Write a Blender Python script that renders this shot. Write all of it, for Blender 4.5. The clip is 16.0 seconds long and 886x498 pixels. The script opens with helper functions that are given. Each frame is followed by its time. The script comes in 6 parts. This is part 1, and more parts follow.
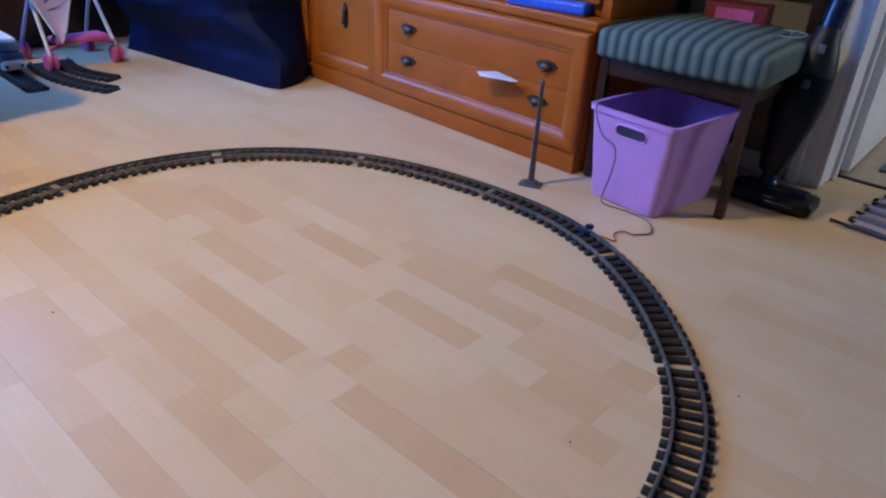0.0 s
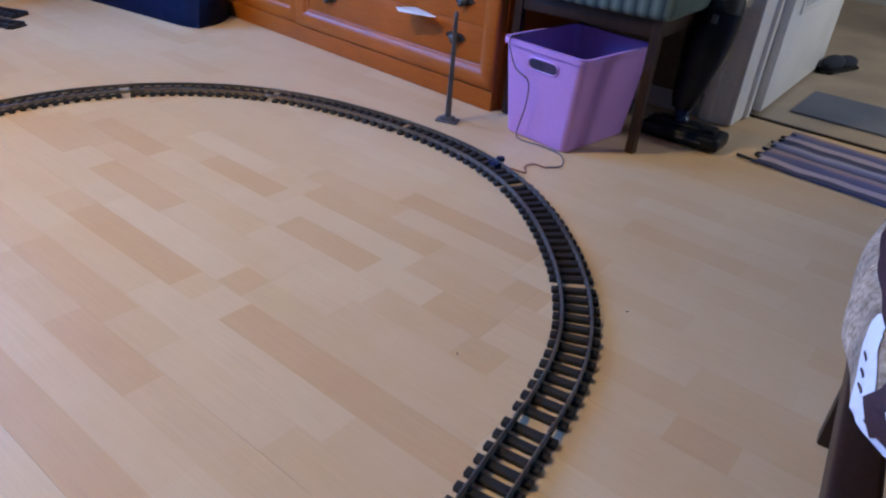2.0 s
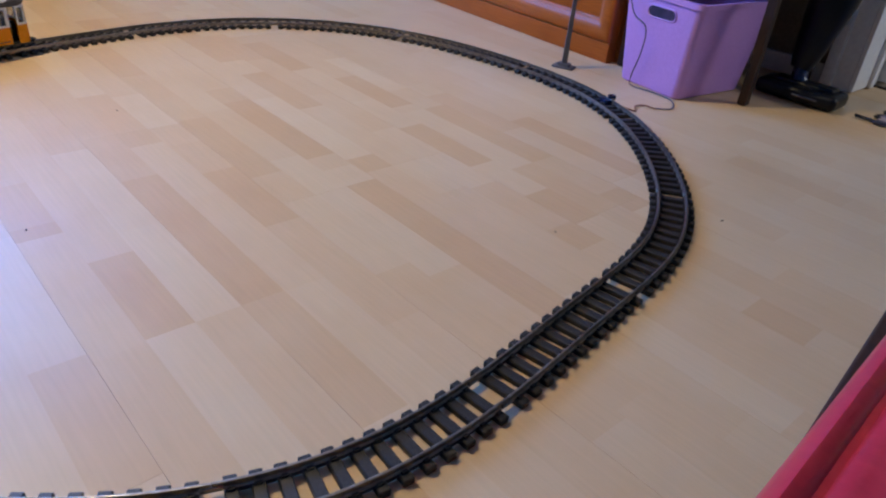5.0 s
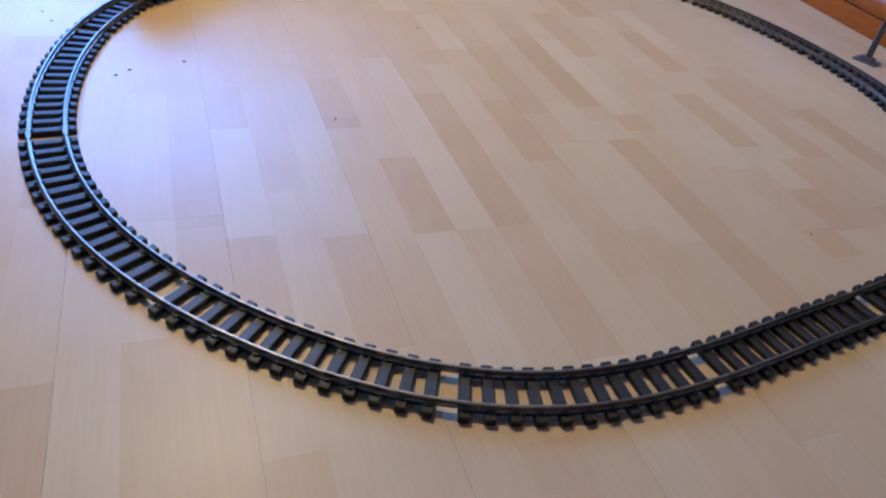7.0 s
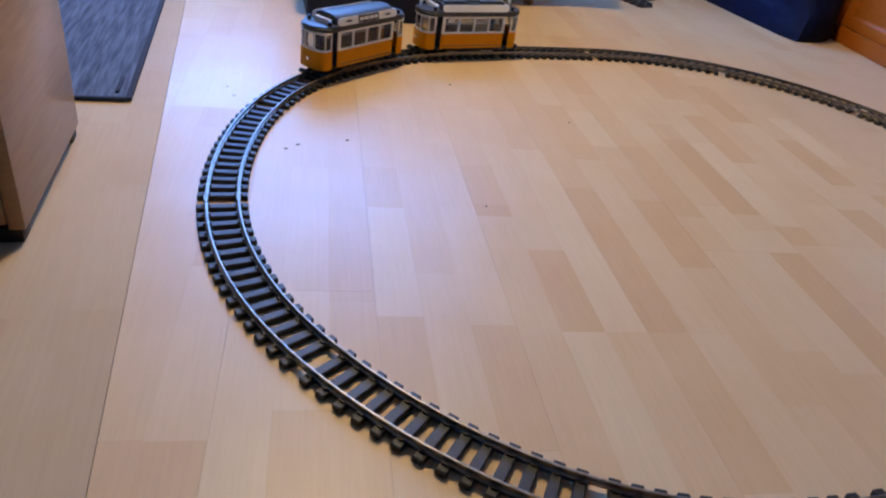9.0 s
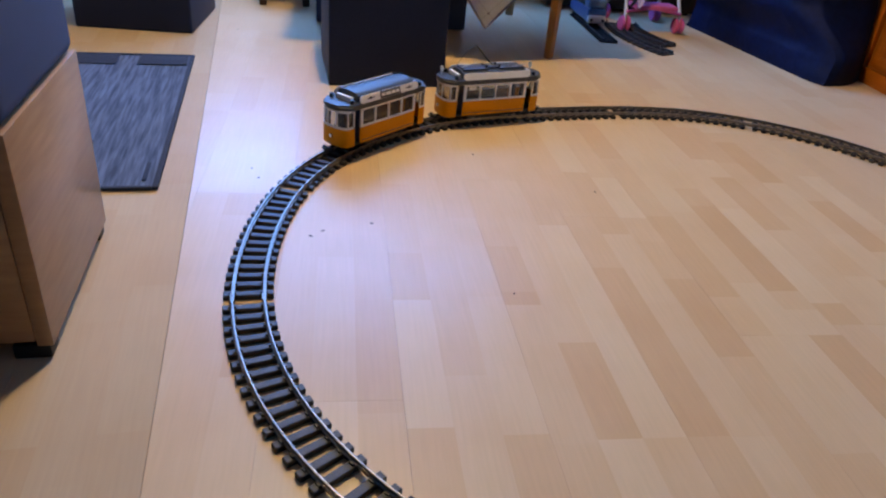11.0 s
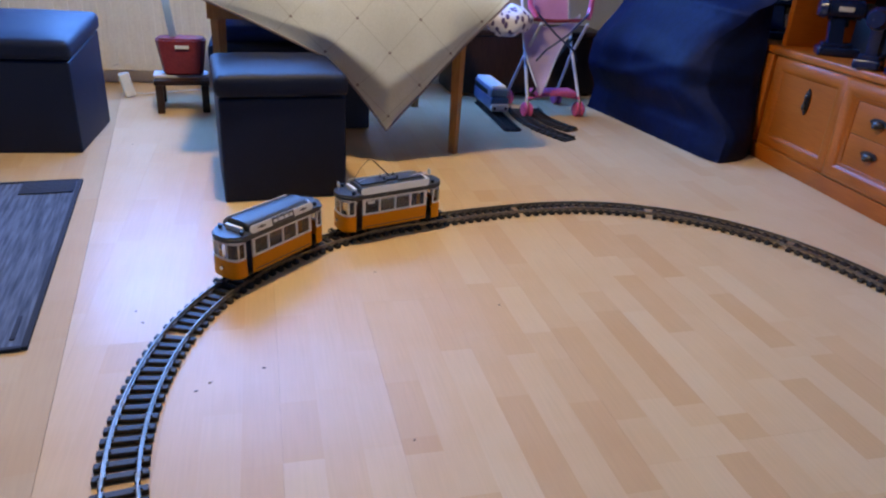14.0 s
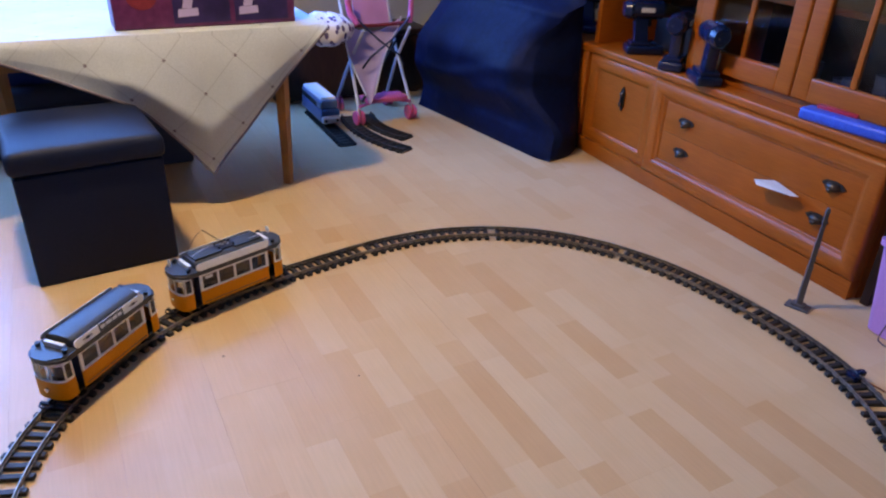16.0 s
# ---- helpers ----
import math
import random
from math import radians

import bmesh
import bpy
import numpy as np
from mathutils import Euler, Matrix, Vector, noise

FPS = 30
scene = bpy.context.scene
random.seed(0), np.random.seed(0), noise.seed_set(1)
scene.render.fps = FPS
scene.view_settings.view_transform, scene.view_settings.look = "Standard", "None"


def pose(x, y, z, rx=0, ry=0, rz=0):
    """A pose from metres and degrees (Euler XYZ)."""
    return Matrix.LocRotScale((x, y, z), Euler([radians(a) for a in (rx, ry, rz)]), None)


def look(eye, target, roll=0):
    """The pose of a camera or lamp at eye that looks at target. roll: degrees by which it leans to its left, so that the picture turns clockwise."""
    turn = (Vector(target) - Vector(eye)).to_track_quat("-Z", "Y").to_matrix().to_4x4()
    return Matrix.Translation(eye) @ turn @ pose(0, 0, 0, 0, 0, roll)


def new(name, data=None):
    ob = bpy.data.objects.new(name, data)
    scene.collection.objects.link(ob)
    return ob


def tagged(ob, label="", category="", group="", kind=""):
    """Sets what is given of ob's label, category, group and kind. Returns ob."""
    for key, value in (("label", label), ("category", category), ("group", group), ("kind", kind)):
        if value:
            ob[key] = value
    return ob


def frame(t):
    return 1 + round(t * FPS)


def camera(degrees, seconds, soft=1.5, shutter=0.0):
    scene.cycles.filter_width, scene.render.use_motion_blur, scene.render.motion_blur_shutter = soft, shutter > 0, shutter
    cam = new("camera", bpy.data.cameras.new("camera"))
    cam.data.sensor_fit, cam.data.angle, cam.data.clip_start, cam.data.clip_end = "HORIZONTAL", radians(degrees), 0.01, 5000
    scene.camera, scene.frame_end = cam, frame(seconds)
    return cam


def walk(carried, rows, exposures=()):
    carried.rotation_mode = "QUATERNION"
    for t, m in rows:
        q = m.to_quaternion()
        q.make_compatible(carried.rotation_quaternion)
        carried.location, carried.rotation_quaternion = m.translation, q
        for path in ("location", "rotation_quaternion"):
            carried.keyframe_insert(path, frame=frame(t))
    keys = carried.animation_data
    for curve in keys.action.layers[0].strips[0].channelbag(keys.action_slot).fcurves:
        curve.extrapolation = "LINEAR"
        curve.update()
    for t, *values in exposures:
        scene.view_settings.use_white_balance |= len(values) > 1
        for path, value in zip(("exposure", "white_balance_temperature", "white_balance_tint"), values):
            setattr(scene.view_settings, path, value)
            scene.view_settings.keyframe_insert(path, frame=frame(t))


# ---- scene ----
cam = camera(64.5, 16.0, soft=2.2)
PATH = [
    (0, (0.145, 0.065, 0.757), (-1.011, 1.397, -0.186), 3.4),
    (0.5, (0.156, 0.068, 0.752), (-0.955, 1.423, -0.211), 4.1),
    (1, (0.187, 0.081, 0.747), (-0.88, 1.467, -0.224), 4.3),
    (1.5, (0.229, 0.103, 0.721), (-0.825, 1.491, -0.26), 5.4),
    (2, (0.251, 0.109, 0.695), (-0.772, 1.491, -0.327), 5.2),
    (2.5, (0.288, 0.09, 0.683), (-0.716, 1.473, -0.356), 6.5),
    (3, (0.338, 0.065, 0.673), (-0.668, 1.453, -0.358), 6.7),
    (3.5, (0.376, 0.033, 0.666), (-0.654, 1.377, -0.399), 8.0),
    (4, (0.395, -0.011, 0.644), (-0.705, 1.274, -0.424), 7.9),
    (4.2, (0.392, -0.013, 0.612), (-0.744, 1.259, -0.434), 6.5),
    (6.5, (0.418, -0.123, 0.556), (-0.891, 0.682, -0.560), 10.0),
    (7, (0.426, -0.131, 0.605), (-0.945, 0.494, -0.552), 9.4),
    (7.5, (0.420, -0.161, 0.596), (-1.062, 0.366, -0.470), 10.3),
    (8, (0.424, -0.172, 0.588), (-1.091, 0.295, -0.458), 10.2),
    (8.5, (0.421, -0.183, 0.588), (-1.115, 0.228, -0.453), 9.6),
    (9, (0.394, -0.182, 0.599), (-1.257, 0.185, -0.467), 8.5),
    (11.3, (0.319, -0.186, 0.687), (-1.39, 0.107, -0.31), 5.2),
    (11.5, (0.319, -0.183, 0.69), (-1.392, 0.125, -0.299), 4.5),
    (12, (0.303, -0.167, 0.711), (-1.406, 0.201, -0.261), 4.3),
    (12.5, (0.289, -0.151, 0.718), (-1.435, 0.251, -0.212), 4.1),
    (13, (0.277, -0.139, 0.748), (-1.466, 0.298, -0.129), 3.8),
    (13.5, (0.255, -0.12, 0.758), (-1.504, 0.332, -0.079), 4.2),
    (14, (0.228, -0.093, 0.785), (-1.525, 0.38, -0.053), 3.6),
    (14.5, (0.19, -0.061, 0.812), (-1.561, 0.448, -0.01), 2.2),
    (15, (0.163, -0.021, 0.871), (-1.57, 0.512, 0.027), 2.5),
    (15.5, (0.116, -0.019, 0.942), (-1.557, 0.681, 0.099), 2.5),
    (16, (0.096, -0.045, 1.0), (-1.456, 0.805, 0.068), 2.3),
]
EXPOSURES = [(0, -0.22, 6800, 14), (4, -0.18, 6900, 14), (6.5, -0.31, 6800, 10), (9, -0.40, 8000, 15), (12.5, -0.42, 8300, 15), (14.5, -0.39, 7300, 15), (15.5, -0.38, 7300, 18), (16, -0.37, 7600, 21)]
walk(cam, [(t, look(eye, target, roll)) for t, eye, target, roll in PATH], exposures=EXPOSURES)
# ---- light ----
world = bpy.data.worlds.new("world")
scene.world = world
world.use_nodes = True
wn = world.node_tree
sky = wn.nodes.new("ShaderNodeTexSky")
sky.sky_type = "NISHITA"
sky.sun_disc = False
sky.sun_elevation, sky.sun_rotation = radians(35), radians(200)
wn.links.new(sky.outputs[0], wn.nodes["Background"].inputs[0])
wn.nodes["Background"].inputs[1].default_value = 0.10

sun = new("sun", bpy.data.lights.new("sun", "SUN"))
sun.data.energy, sun.data.angle, sun.data.color = 0.8, radians(12), (1.0, 0.95, 0.88)
sun.matrix_world = look((3, 5, 6), (0, 0, 0))

# blue daylight in the window's opening
window_light = new("window_light", bpy.data.lights.new("window_light", "AREA"))
window_light.data.shape, window_light.data.size, window_light.data.size_y = "RECTANGLE", 1.96, 1.36
window_light.data.energy, window_light.data.color = 282, (0.075, 0.292, 1.0)
window_light.matrix_world = look((-3.47, -0.09, 1.455), (0.0, -0.09, 1.08))
# the ceiling lamp's bulb
LAMP = (-1.62, -0.1, 2.26)
bulb = new("bulb_light", bpy.data.lights.new("bulb_light", "POINT"))
bulb.data.energy, bulb.data.color, bulb.data.shadow_soft_size = 182, (1.0, 0.865, 0.53), 0.09
bulb.location = LAMP
# added lamp to brighten the hall, set in an assumed opening
hall_fill_light = new("hall_fill_light", bpy.data.lights.new("hall_fill_light", "AREA"))
hall_fill_light.data.shape, hall_fill_light.data.size, hall_fill_light.data.size_y = "RECTANGLE", 1.1, 1.2
hall_fill_light.data.energy, hall_fill_light.data.color = 32, (0.80, 0.90, 1.0)
hall_fill_light.matrix_world = look((1.57, 3.6, 1.45), (0.0, 3.2, 0.5))

# ---- materials ----
def surface(name, dark, light, rough=0.5, metal=0.0, scale=60, stretch=(1, 1, 1), bump=0.1, coat=0.0, big=6, wear=0.25, spec=0.5):
    """A surface with grain between two colours, broad patches and a fine relief."""
    m = bpy.data.materials.new(name)
    m.use_nodes = True
    nt = m.node_tree
    n, l = nt.nodes, nt.links
    bsdf = n["Principled BSDF"]
    co = n.new("ShaderNodeTexCoord")
    mp = n.new("ShaderNodeMapping")
    mp.inputs["Scale"].default_value = stretch
    l.new(co.outputs["Object"], mp.inputs["Vector"])
    fine = n.new("ShaderNodeTexNoise")
    fine.inputs["Scale"].default_value, fine.inputs["Detail"].default_value = scale, 5
    l.new(mp.outputs[0], fine.inputs["Vector"])
    broad = n.new("ShaderNodeTexNoise")
    broad.inputs["Scale"].default_value, broad.inputs["Detail"].default_value = big, 2
    l.new(co.outputs["Object"], broad.inputs["Vector"])
    ramp = n.new("ShaderNodeValToRGB")
    ramp.color_ramp.elements[0].position, ramp.color_ramp.elements[1].position = 0.3, 0.7
    ramp.color_ramp.elements[0].color, ramp.color_ramp.elements[1].color = (*dark, 1), (*light, 1)
    l.new(fine.outputs[0], ramp.inputs[0])
    mr = n.new("ShaderNodeMapRange")
    mr.inputs[1].default_value, mr.inputs[2].default_value = 0.3, 0.7
    mr.inputs[3].default_value, mr.inputs[4].default_value = 1 - wear, 1.0
    l.new(broad.outputs[0], mr.inputs[0])
    mul = n.new("ShaderNodeVectorMath")
    mul.operation = "SCALE"
    l.new(ramp.outputs[0], mul.inputs[0])
    l.new(mr.outputs[0], mul.inputs["Scale"])
    l.new(mul.outputs[0], bsdf.inputs["Base Color"])
    rr = n.new("ShaderNodeMapRange")
    rr.inputs[3].default_value, rr.inputs[4].default_value = max(rough - 0.08, 0.02), min(rough + 0.1, 1)
    l.new(broad.outputs[0], rr.inputs[0])
    l.new(rr.outputs[0], bsdf.inputs["Roughness"])
    bsdf.inputs["Metallic"].default_value = metal
    bsdf.inputs["Specular IOR Level"].default_value = spec
    bsdf.inputs["Coat Weight"].default_value = coat
    bsdf.inputs["Coat Roughness"].default_value = 0.15
    bp = n.new("ShaderNodeBump")
    bp.inputs["Strength"].default_value, bp.inputs["Distance"].default_value = bump, 0.002
    l.new(fine.outputs[0], bp.inputs["Height"])
    l.new(bp.outputs[0], bsdf.inputs["Normal"])
    return m


def floor_material(name, rough, spec, dim=1.0):
    """Three-strip beech laminate: every strip its own tone, grain along x; the last argument scales its colour, as
    dimmer light would.
    """
    m = bpy.data.materials.new(name)
    m.use_nodes = True
    nt = m.node_tree
    n, l = nt.nodes, nt.links
    bsdf = n["Principled BSDF"]
    geo = n.new("ShaderNodeNewGeometry")
    oi = n.new("ShaderNodeObjectInfo")
    tone = n.new("ShaderNodeAttribute")
    tone.attribute_name = "tone"
    ramp = n.new("ShaderNodeValToRGB")
    e = ramp.color_ramp.elements
    e[0].position, e[0].color = 0.0, (0.590, 0.376, 0.200, 1)
    e[1].position, e[1].color = 1.0, (0.658, 0.482, 0.295, 1)
    for p, c in ((0.22, (0.615, 0.411, 0.228, 1)), (0.5, (0.632, 0.438, 0.253, 1)), (0.78, (0.645, 0.460, 0.273, 1))):
        k = e.new(p)
        k.color = c
    l.new(tone.outputs["Fac"], ramp.inputs[0])
    co = n.new("ShaderNodeTexCoord")
    mp = n.new("ShaderNodeMapping")
    mp.inputs["Scale"].default_value = (3, 60, 1)
    l.new(co.outputs["Object"], mp.inputs["Vector"])
    l.new(oi.outputs["Location"], mp.inputs["Location"])
    grain = n.new("ShaderNodeTexNoise")
    grain.inputs["Scale"].default_value, grain.inputs["Detail"].default_value = 3.0, 6
    l.new(mp.outputs[0], grain.inputs["Vector"])
    broad = n.new("ShaderNodeTexNoise")
    broad.inputs["Scale"].default_value, broad.inputs["Detail"].default_value = 2.2, 3
    l.new(geo.outputs["Position"], broad.inputs["Vector"])
    mr = n.new("ShaderNodeMapRange")
    mr.inputs[1].default_value, mr.inputs[2].default_value = 0.25, 0.75
    mr.inputs[3].default_value, mr.inputs[4].default_value = 0.95 * dim, 1.03 * dim
    l.new(grain.outputs[0], mr.inputs[0])
    mul = n.new("ShaderNodeVectorMath")
    mul.operation = "SCALE"
    l.new(ramp.outputs[0], mul.inputs[0])
    l.new(mr.outputs[0], mul.inputs["Scale"])
    patch = n.new("ShaderNodeTexNoise")
    patch.inputs["Scale"].default_value, patch.inputs["Detail"].default_value = 7.0, 4
    l.new(geo.outputs["Position"], patch.inputs["Vector"])
    soil = n.new("ShaderNodeMix")
    soil.data_type = "RGBA"
    soil.blend_type = "MULTIPLY"
    pr = n.new("ShaderNodeMapRange")
    pr.inputs[1].default_value, pr.inputs[2].default_value = 0.35, 0.68
    l.new(patch.outputs[0], pr.inputs[0])
    l.new(pr.outputs[0], soil.inputs["Factor"])
    l.new(mul.outputs[0], soil.inputs[6])
    soil.inputs[7].default_value = (0.975, 0.945, 0.90, 1)
    l.new(soil.outputs[2], bsdf.inputs["Base Color"])
    rr = n.new("ShaderNodeMapRange")
    rr.inputs[1].default_value, rr.inputs[2].default_value = 0.3, 0.7
    rr.inputs[3].default_value, rr.inputs[4].default_value = rough - 0.05, rough + 0.05
    l.new(broad.outputs[0], rr.inputs[0])
    sheen = n.new("ShaderNodeMapRange")
    sheen.inputs[3].default_value, sheen.inputs[4].default_value = -0.08, 0.08
    l.new(oi.outputs["Random"], sheen.inputs[0])
    both = n.new("ShaderNodeMath")
    both.operation = "ADD"
    l.new(rr.outputs[0], both.inputs[0])
    l.new(sheen.outputs[0], both.inputs[1])
    l.new(both.outputs[0], bsdf.inputs["Roughness"])
    bp = n.new("ShaderNodeBump")
    bsdf.inputs["Specular IOR Level"].default_value = spec
    bp.inputs["Strength"].default_value, bp.inputs["Distance"].default_value = 0.06, 0.001
    l.new(grain.outputs[0], bp.inputs["Height"])
    l.new(bp.outputs[0], bsdf.inputs["Normal"])
    return m


def striped(name, axis, pitch, bands, rough=0.9, weave=900, bump=0.3):
    """Woven stripes across one axis of the thing: bands are (start 0..1, colour)."""
    m = bpy.data.materials.new(name)
    m.use_nodes = True
    nt = m.node_tree
    n, l = nt.nodes, nt.links
    bsdf = n["Principled BSDF"]
    co = n.new("ShaderNodeTexCoord")
    warp = n.new("ShaderNodeTexNoise")
    warp.inputs["Scale"].default_value = 14
    l.new(co.outputs["Object"], warp.inputs["Vector"])
    sep = n.new("ShaderNodeSeparateXYZ")
    l.new(co.outputs["Object"], sep.inputs[0])
    w = n.new("ShaderNodeMath")
    w.operation = "MULTIPLY_ADD"
    w.inputs[1].default_value = 0.006
    l.new(warp.outputs[0], w.inputs[0])
    l.new(sep.outputs["XYZ".index(axis)], w.inputs[2])
    d = n.new("ShaderNodeMath")
    d.operation = "DIVIDE"
    d.inputs[1].default_value = pitch
    l.new(w.outputs[0], d.inputs[0])
    fr = n.new("ShaderNodeMath")
    fr.operation = "FRACT"
    l.new(d.outputs[0], fr.inputs[0])
    ramp = n.new("ShaderNodeValToRGB")
    e = ramp.color_ramp.elements
    ramp.color_ramp.interpolation = "LINEAR"
    e[0].position, e[0].color = bands[0][0], (*bands[0][1], 1)
    e[1].position, e[1].color = bands[-1][0], (*bands[-1][1], 1)
    for p, c in bands[1:-1]:
        k = e.new(p)
        k.color = (*c, 1)
    l.new(fr.outputs[0], ramp.inputs[0])
    fine = n.new("ShaderNodeTexNoise")
    fine.inputs["Scale"].default_value = weave
    l.new(co.outputs["Object"], fine.inputs["Vector"])
    mr = n.new("ShaderNodeMapRange")
    mr.inputs[3].default_value, mr.inputs[4].default_value = 0.6, 1.2
    l.new(fine.outputs[0], mr.inputs[0])
    mul = n.new("ShaderNodeVectorMath")
    mul.operation = "SCALE"
    l.new(ramp.outputs[0], mul.inputs[0])
    l.new(mr.outputs[0], mul.inputs["Scale"])
    l.new(mul.outputs[0], bsdf.inputs["Base Color"])
    bsdf.inputs["Roughness"].default_value = rough
    bp = n.new("ShaderNodeBump")
    bp.inputs["Strength"].default_value, bp.inputs["Distance"].default_value = bump, 0.001
    l.new(fine.outputs[0], bp.inputs["Height"])
    l.new(bp.outputs[0], bsdf.inputs["Normal"])
    return m


def spotted(name, ground, spot, pitch, size, turn=0.0, rough=0.85, deep=False):
    """A cloth with small marks on a regular net."""
    m = bpy.data.materials.new(name)
    m.use_nodes = True
    nt = m.node_tree
    n, l = nt.nodes, nt.links
    bsdf = n["Principled BSDF"]
    co = n.new("ShaderNodeTexCoord")
    mp = n.new("ShaderNodeMapping")
    mp.inputs["Scale"].default_value = (1 / pitch, 1 / pitch, (0.55 if deep else 1.0) / pitch)
    mp.inputs["Rotation"].default_value = (0.6 if deep else 0.0, 0, turn)
    l.new(co.outputs["Object"], mp.inputs["Vector"])
    vo = n.new("ShaderNodeTexVoronoi")
    vo.voronoi_dimensions = "3D" if deep else "2D"
    vo.inputs["Scale"].default_value = 1.0
    vo.inputs["Randomness"].default_value = 0.7 if deep else 0.25
    l.new(mp.outputs[0], vo.inputs["Vector"])
    ramp = n.new("ShaderNodeValToRGB")
    e = ramp.color_ramp.elements
    e[0].position, e[0].color = size, (*spot, 1)
    e[1].position, e[1].color = size + 0.06, (*ground, 1)
    l.new(vo.outputs["Distance"], ramp.inputs[0])
    l.new(ramp.outputs[0], bsdf.inputs["Base Color"])
    bsdf.inputs["Roughness"].default_value = rough
    fine = n.new("ShaderNodeTexNoise")
    fine.inputs["Scale"].default_value = 400
    l.new(co.outputs["Object"], fine.inputs["Vector"])
    bp = n.new("ShaderNodeBump")
    bp.inputs["Strength"].default_value, bp.inputs["Distance"].default_value = 0.2, 0.001
    l.new(fine.outputs[0], bp.inputs["Height"])
    l.new(bp.outputs[0], bsdf.inputs["Normal"])
    return m


def tablecloth_material():
    """Off-white woven cloth with a faint diagonal net of lines and knots."""
    m = surface("tablecloth_weave", (0.64, 0.675, 0.71), (0.77, 0.805, 0.84), 0.85, scale=260, bump=0.35, big=5, wear=0.14)
    nt = m.node_tree
    n, l = nt.nodes, nt.links
    bsdf = n["Principled BSDF"]
    base = bsdf.inputs["Base Color"].links[0].from_socket
    co = n.new("ShaderNodeTexCoord")
    sep = n.new("ShaderNodeSeparateXYZ")
    l.new(co.outputs["UV"], sep.inputs[0])
    total = None
    for k in (0, 1):
        fr = n.new("ShaderNodeMath")
        fr.operation = "PINGPONG"
        fr.inputs[1].default_value = 0.075
        l.new(sep.outputs[k], fr.inputs[0])
        lt = n.new("ShaderNodeMath")
        lt.operation = "LESS_THAN"
        lt.inputs[1].default_value = 0.0016
        l.new(fr.outputs[0], lt.inputs[0])
        if total is None:
            total = lt.outputs[0]
        else:
            mx = n.new("ShaderNodeMath")
            mx.operation = "ADD"
            l.new(total, mx.inputs[0])
            l.new(lt.outputs[0], mx.inputs[1])
            total = mx.outputs[0]
    fac = n.new("ShaderNodeMath")
    fac.operation = "MULTIPLY_ADD"
    fac.inputs[1].default_value, fac.inputs[2].default_value = -0.17, 1.0
    l.new(total, fac.inputs[0])
    mul = n.new("ShaderNodeVectorMath")
    mul.operation = "SCALE"
    l.new(base, mul.inputs[0])
    l.new(fac.outputs[0], mul.inputs["Scale"])
    l.new(mul.outputs[0], bsdf.inputs["Base Color"])
    spots = None
    for k in (0, 1):
        fr = n.new("ShaderNodeMath")
        fr.operation = "PINGPONG"
        fr.inputs[1].default_value = 0.075
        l.new(sep.outputs[k], fr.inputs[0])
        lt = n.new("ShaderNodeMath")
        lt.operation = "LESS_THAN"
        lt.inputs[1].default_value = 0.0042
        l.new(fr.outputs[0], lt.inputs[0])
        if spots is None:
            spots = lt.outputs[0]
        else:
            mx = n.new("ShaderNodeMath")
            mx.operation = "MULTIPLY"
            l.new(spots, mx.inputs[0])
            l.new(lt.outputs[0], mx.inputs[1])
            spots = mx.outputs[0]
    knot = n.new("ShaderNodeMix")
    knot.data_type = "RGBA"
    l.new(spots, knot.inputs["Factor"])
    l.new(mul.outputs[0], knot.inputs[6])
    knot.inputs[7].default_value = (0.24, 0.20, 0.24, 1)
    l.new(knot.outputs[2], bsdf.inputs["Base Color"])
    thin = n.new("ShaderNodeBsdfTranslucent")
    l.new(knot.outputs[2], thin.inputs["Color"])
    mix = n.new("ShaderNodeMixShader")
    mix.inputs[0].default_value = 0.30
    l.new(bsdf.outputs[0], mix.inputs[1])
    l.new(thin.outputs[0], mix.inputs[2])
    l.new(mix.outputs[0], n["Material Output"].inputs[0])
    return m


def clear_glass(name, tint=(1, 1, 1), rough=0.02):
    m = bpy.data.materials.new(name)
    m.use_nodes = True
    b = m.node_tree.nodes["Principled BSDF"]
    b.inputs["Base Color"].default_value = (*tint, 1)
    b.inputs["Transmission Weight"].default_value = 1.0
    b.inputs["Roughness"].default_value = rough
    b.inputs["IOR"].default_value = 1.45
    return m


def lamp_material(name, colour, power):
    m = bpy.data.materials.new(name)
    m.use_nodes = True
    b = m.node_tree.nodes["Principled BSDF"]
    b.inputs["Base Color"].default_value = (*colour, 1)
    b.inputs["Emission Color"].default_value = (*colour, 1)
    b.inputs["Emission Strength"].default_value = power
    return m


FLOOR = floor_material("beech_laminate", 0.38, 0.22)
# south boards: same laminate, duller, with the weaker light put into its colour
DIM_FLOOR = floor_material("dim_beech_laminate", 0.58, 0.14, 0.80)
UNDERLAY = surface("floor_underlay", (0.26, 0.17, 0.10), (0.32, 0.21, 0.13), 0.8)
PLASTER = surface("white_plaster", (0.44, 0.43, 0.41), (0.50, 0.49, 0.47), 0.9, scale=120, bump=0.25, wear=0.06)
WALLPAPER = surface("beige_wallpaper", (0.20, 0.16, 0.115), (0.26, 0.21, 0.155), 0.9, scale=90, bump=0.3, wear=0.1)
WHITE_GLOSS = surface("white_gloss_paint", (0.74, 0.74, 0.73), (0.82, 0.82, 0.80), 0.35, scale=80, bump=0.04, wear=0.08)
HALL_FLOOR = surface("hall_floor_vinyl", (0.40, 0.31, 0.22), (0.50, 0.39, 0.28), 0.45, scale=30, stretch=(1, 8, 1), bump=0.05)
BEECH = surface("orange_beech", (0.365, 0.084, 0.007), (0.45, 0.114, 0.011), 0.4, scale=14, stretch=(1.0, 1.0, 14), bump=0.03, spec=0.3, coat=0.05, wear=0.18)
